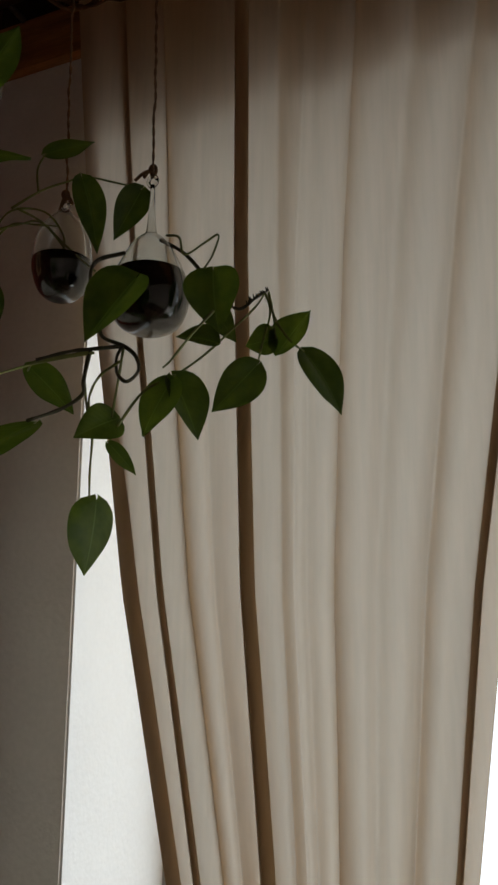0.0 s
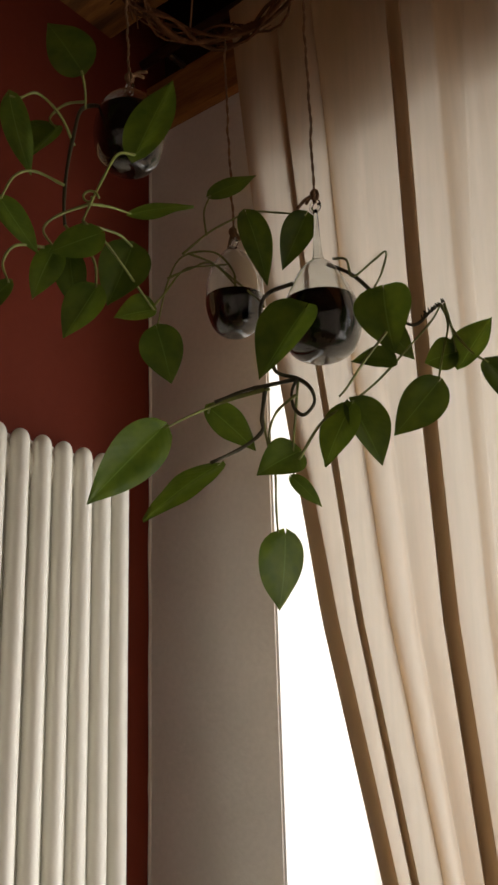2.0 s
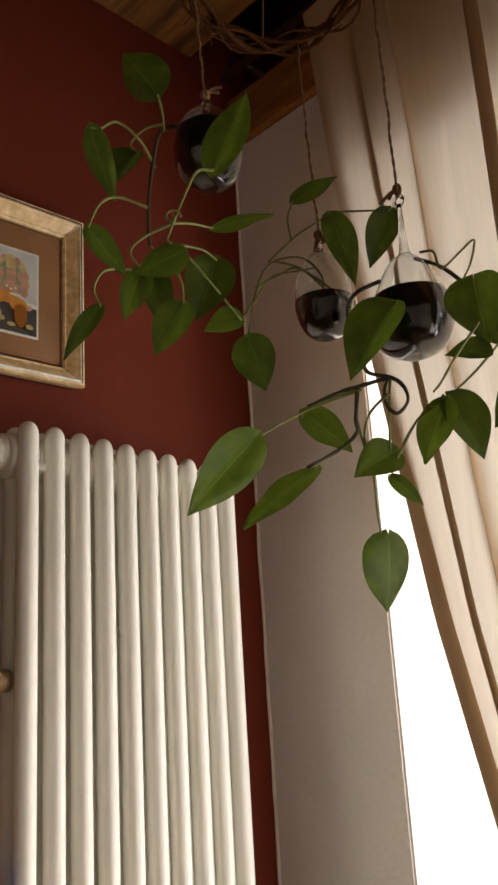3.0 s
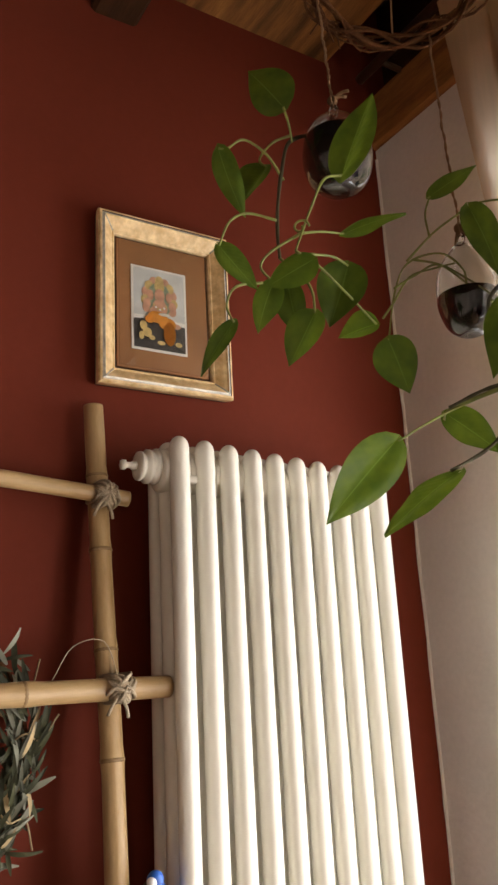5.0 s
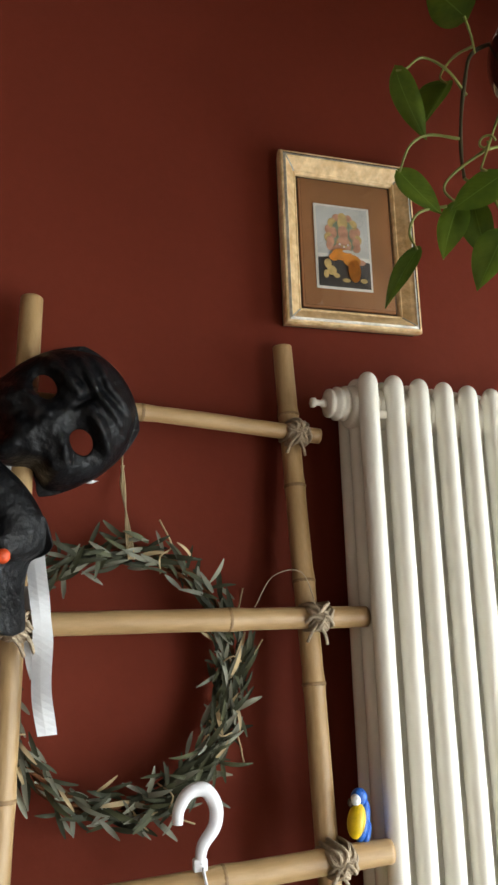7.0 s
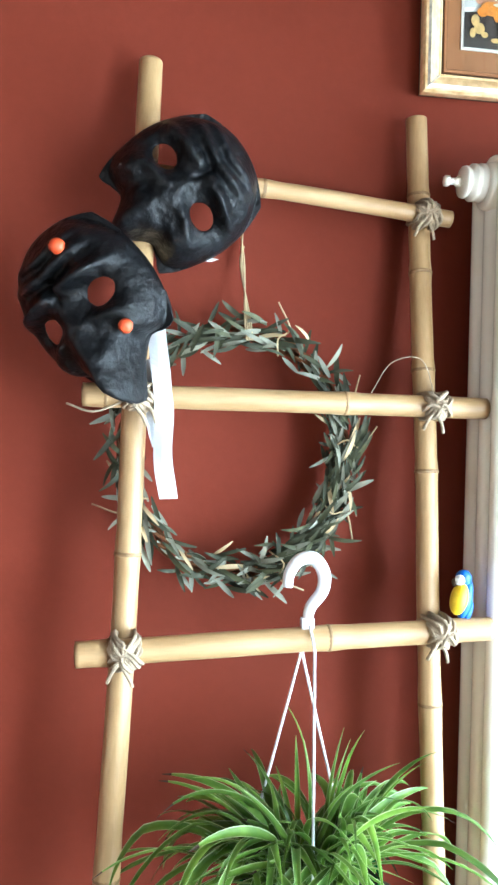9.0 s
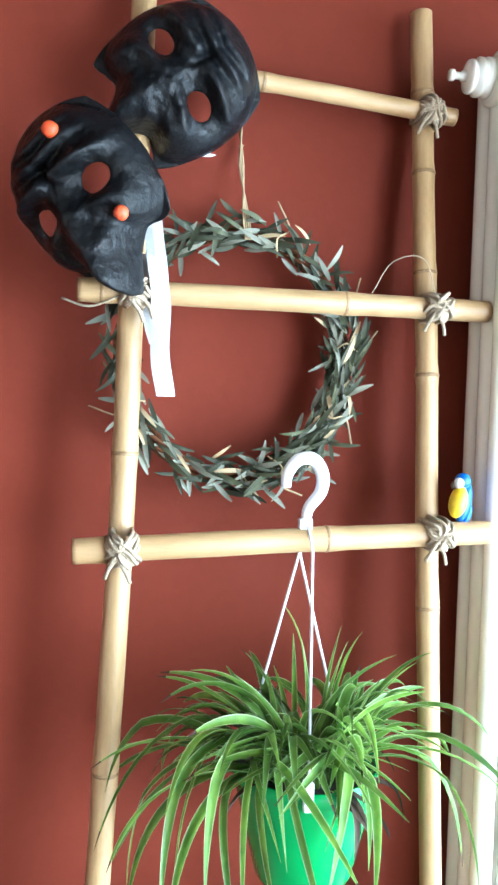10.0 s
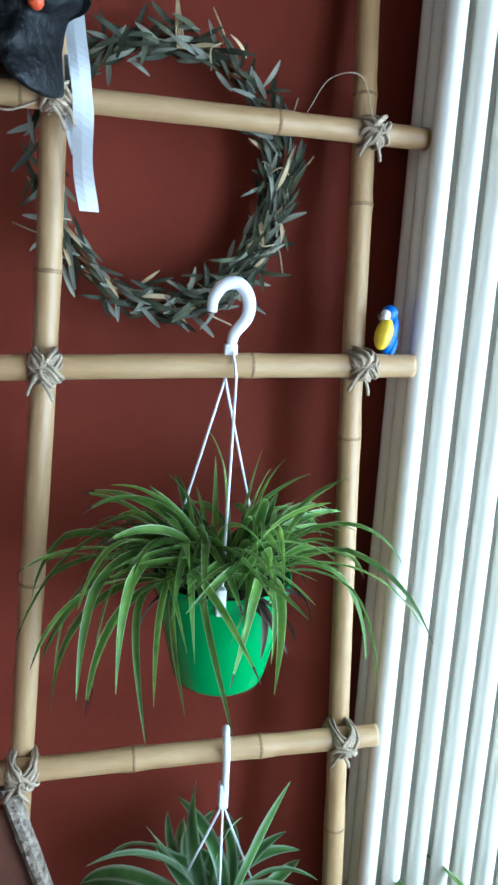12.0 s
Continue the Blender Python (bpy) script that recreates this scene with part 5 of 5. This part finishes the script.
A_STEMS = (
    ((0.613, -0.354, 1.929), (0.569, -0.346, 1.932), (0.598, -0.407, 1.883), (0.606, -0.416, 1.847), (0.624, -0.424, 1.806), (0.631, -0.424, 1.783), (0.651, -0.408, 1.774), (0.671, -0.412, 1.756), (0.674, -0.411, 1.738), (0.662, -0.416, 1.725), (0.648, -0.415, 1.737), (0.650, -0.421, 1.755), (0.651, -0.409, 1.775)),
    ((0.651, -0.408, 1.774), (0.622, -0.427, 1.768), (0.597, -0.440, 1.764), (0.562, -0.459, 1.752)),
    ((0.617, -0.428, 1.769), (0.609, -0.427, 1.731), (0.601, -0.418, 1.715), (0.577, -0.426, 1.698), (0.562, -0.468, 1.675)),
    ((0.622, -0.427, 1.763), (0.566, -0.448, 1.753), (0.549, -0.493, 1.729), (0.542, -0.526, 1.709)),
    ((0.609, -0.426, 1.730), (0.597, -0.400, 1.703), (0.604, -0.397, 1.673), (0.588, -0.375, 1.629), (0.581, -0.363, 1.596)),
    ((0.651, -0.408, 1.774), (0.650, -0.414, 1.737), (0.618, -0.377, 1.694), (0.615, -0.373, 1.659)),
    ((0.656, -0.423, 1.749), (0.622, -0.414, 1.737), (0.605, -0.408, 1.715), (0.596, -0.392, 1.695)),
    ((0.616, -0.429, 1.764), (0.567, -0.448, 1.756), (0.555, -0.457, 1.749), (0.543, -0.449, 1.744)),
)
A_STEMS_RIGHT = (
    ((0.627, -0.379, 1.682), (0.648, -0.353, 1.732), (0.674, -0.325, 1.757), (0.702, -0.297, 1.789), (0.733, -0.27, 1.832), (0.762, -0.256, 1.866), (0.774, -0.251, 1.887)),
    ((0.637, -0.3, 1.969), (0.678, -0.299, 1.938), (0.719, -0.277, 1.882), (0.742, -0.266, 1.862), (0.767, -0.254, 1.884)),
    ((0.774, -0.251, 1.887), (0.78, -0.248, 1.858), (0.779, -0.271, 1.811), (0.779, -0.293, 1.769)),
    ((0.782, -0.259, 1.883), (0.789, -0.257, 1.847), (0.811, -0.259, 1.81), (0.829, -0.253, 1.793)),
    ((0.782, -0.259, 1.883), (0.787, -0.257, 1.855), (0.791, -0.256, 1.815)),
    ((0.644, -0.296, 1.977), (0.669, -0.305, 1.964), (0.68, -0.31, 1.934), (0.709, -0.305, 1.949), (0.729, -0.306, 1.955), (0.722, -0.309, 1.926), (0.712, -0.315, 1.905)),
    ((0.747, -0.357, 1.824), (0.723, -0.370, 1.791), (0.702, -0.380, 1.759), (0.693, -0.385, 1.748)),
)
long_vine = vine("trailing pothos vine with heart-shaped leaves in teardrop vase", (0.626, -0.307, 1.96), A_LEAVES + A_LEAVES_FAR, A_STEMS + A_STEMS_RIGHT, 2, (0, 1, 2, 9))
rng = random.Random(33)
bm = bmesh.new()
for k in range(16):
    c = Vector((0.752, -0.262, 1.868)).lerp(Vector((0.778, -0.250, 1.889)), k / 15) - Vector((0.626, -0.307, 1.96))
    d = Vector((rng.uniform(-0.6, 0.3), rng.uniform(-1, 0.2), rng.uniform(0.2, 1))).normalized() * rng.uniform(0.005, 0.009)
    add_tube(bm, [c, c + d], lambda t: 0.0016 * (1 - 0.6 * t), 5)
bmesh.ops.recalc_face_normals(bm, faces=bm.faces)
part("aerial_roots", bm, OLD_STEM, long_vine, "stubby brown aerial roots")
B_LEAVES = (((0.583, -0.264, 2.08), (0.553, -0.284, 2.004), 0.042), ((0.511, -0.315, 2.086), (0.533, -0.299, 1.982), 0.04), ((0.457, -0.334, 2.13), (0.511, -0.29, 2.169), 0.027), ((0.404, -0.396, 1.909), (0.416, -0.385, 1.833), 0.055))
B_STEMS = (
    ((0.466, -0.290, 1.99), (0.469, -0.298, 2.014), (0.46, -0.331, 2.035), (0.438, -0.377, 2.018), (0.415, -0.386, 1.978), (0.404, -0.396, 1.909)),
    ((0.438, -0.377, 2.022), (0.461, -0.343, 2.063), (0.482, -0.313, 2.089), (0.509, -0.304, 2.096), (0.549, -0.287, 2.087), (0.583, -0.264, 2.08)),
    ((0.458, -0.346, 2.058), (0.449, -0.34, 2.102), (0.457, -0.334, 2.13)),
    ((0.422, -0.393, 1.982), (0.447, -0.369, 1.999), (0.459, -0.332, 2.016), (0.496, -0.302, 1.962)),
    ((0.444, -0.372, 2.023), (0.459, -0.333, 2.017), (0.467, -0.294, 2.002), (0.537, -0.331, 1.938), (0.612, -0.419, 1.875)),
    ((0.409, -0.407, 1.939), (0.414, -0.389, 1.964), (0.438, -0.375, 1.997), (0.454, -0.341, 2.011), (0.470, -0.314, 2.018)),
)
vine("sparse pothos cutting with few leaves in small vase", (0.464, -0.289, 2.0), B_LEAVES, B_STEMS, 5)
C_LEAVES = (
    ((0.473, -0.603, 2.177), (0.445, -0.64, 2.245), 0.053), ((0.456, -0.695, 2.095), (0.469, -0.676, 2.004), 0.029), ((0.44, -0.614, 2.103), (0.419, -0.642, 2.057), 0.046), ((0.518, -0.552, 2.063), (0.548, -0.521, 2.184), 0.05),
    ((0.462, -0.704, 1.955), (0.486, -0.669, 1.897), 0.026), ((0.515, -0.555, 1.981), (0.567, -0.503, 2.006), 0.026), ((0.528, -0.616, 1.925), (0.494, -0.659, 1.898), 0.04), ((0.481, -0.642, 1.912), (0.467, -0.661, 1.854), 0.032),
    ((0.484, -0.623, 1.911), (0.489, -0.615, 1.845), 0.032), ((0.518, -0.612, 1.862), (0.496, -0.639, 1.804), 0.04), ((0.516, -0.554, 1.937), (0.497, -0.575, 1.863), 0.053), ((0.52, -0.521, 1.864), (0.488, -0.555, 1.857), 0.034), ((0.469, -0.693, 1.855), (0.447, -0.728, 1.797), 0.021),
)
C_STEMS = (
    ((0.455, -0.512, 2.165), (0.441, -0.533, 2.179), (0.452, -0.582, 2.144), (0.469, -0.609, 2.085), (0.48, -0.627, 2.023), (0.486, -0.635, 1.972), (0.495, -0.64, 1.937)),
    ((0.473, -0.603, 2.177), (0.469, -0.593, 2.155), (0.454, -0.579, 2.144)),
    ((0.469, -0.608, 2.068), (0.474, -0.635, 2.094), (0.466, -0.663, 2.112), (0.462, -0.685, 2.095), (0.456, -0.695, 2.095)),
    ((0.454, -0.579, 2.155), (0.438, -0.599, 2.147), (0.435, -0.62, 2.117), (0.44, -0.614, 2.103)),
    ((0.518, -0.552, 2.063), (0.518, -0.581, 2.049), (0.515, -0.6, 2.011), (0.514, -0.617, 1.971), (0.515, -0.631, 1.939)),
    ((0.512, -0.619, 1.967), (0.512, -0.588, 1.977), (0.515, -0.555, 1.981)),
)
C_STEMS_LOW = (
    ((0.486, -0.635, 1.994), (0.474, -0.669, 2.001), (0.47, -0.693, 1.985), (0.462, -0.704, 1.955)),
    ((0.512, -0.619, 1.967), (0.489, -0.648, 1.947), (0.481, -0.659, 1.928), (0.481, -0.642, 1.912)),
    ((0.518, -0.612, 1.938), (0.52, -0.579, 1.941), (0.516, -0.554, 1.937)),
    ((0.513, -0.618, 1.908), (0.518, -0.613, 1.887), (0.518, -0.612, 1.862)),
    ((0.482, -0.658, 1.907), (0.472, -0.689, 1.9), (0.465, -0.699, 1.878), (0.469, -0.693, 1.855)),
    ((0.495, -0.64, 1.937), (0.500, -0.632, 1.925), (0.484, -0.623, 1.911)),
    ((0.515, -0.631, 1.939), (0.522, -0.6, 1.92), (0.52, -0.521, 1.864)),
)
round_vine = vine("leafy pothos vine hanging over round vase", (0.463, -0.510, 2.15), C_LEAVES, C_STEMS + C_STEMS_LOW, 7, (0,))

coil = [Vector((0.512, -0.619, 1.975)) - Vector((0.463, -0.510, 2.15)) + (0.011 - 0.0009 * k) * Vector((0.7 * math.cos(k * 0.7), 0.7 * math.cos(k * 0.7), math.sin(k * 0.7))) for k in range(11)]
part("tendril", tube(spline(coil, 3), 0.0014, 7), POTHOS_STEM, round_vine, "curled young shoot")

# ---- plant on the floor by the radiator ----
fp = thing("potted_plant", "green potted plant standing before the radiator", "plant", (0.36, -0.47, 0.008))
part("pot", lathe(pot_body(0.085, 0.06, 0.15), 36), TERRACOTTA, fp)
part("soil", lathe(((0, 0.132), (0.08, 0.13)), 24), SOIL, fp)
rng = random.Random(21)
for i in range(9):
    az = -1.7 + i * 0.75
    bm = strap_leaf((0, 0, 0.13), az, radians(rng.uniform(62, 80)), rng.uniform(0.28, 0.37), 0.03, rng.uniform(2.0, 4.5), rng)
    part("leaf", bm, [SPIDER, TIP_BROWN], fp)
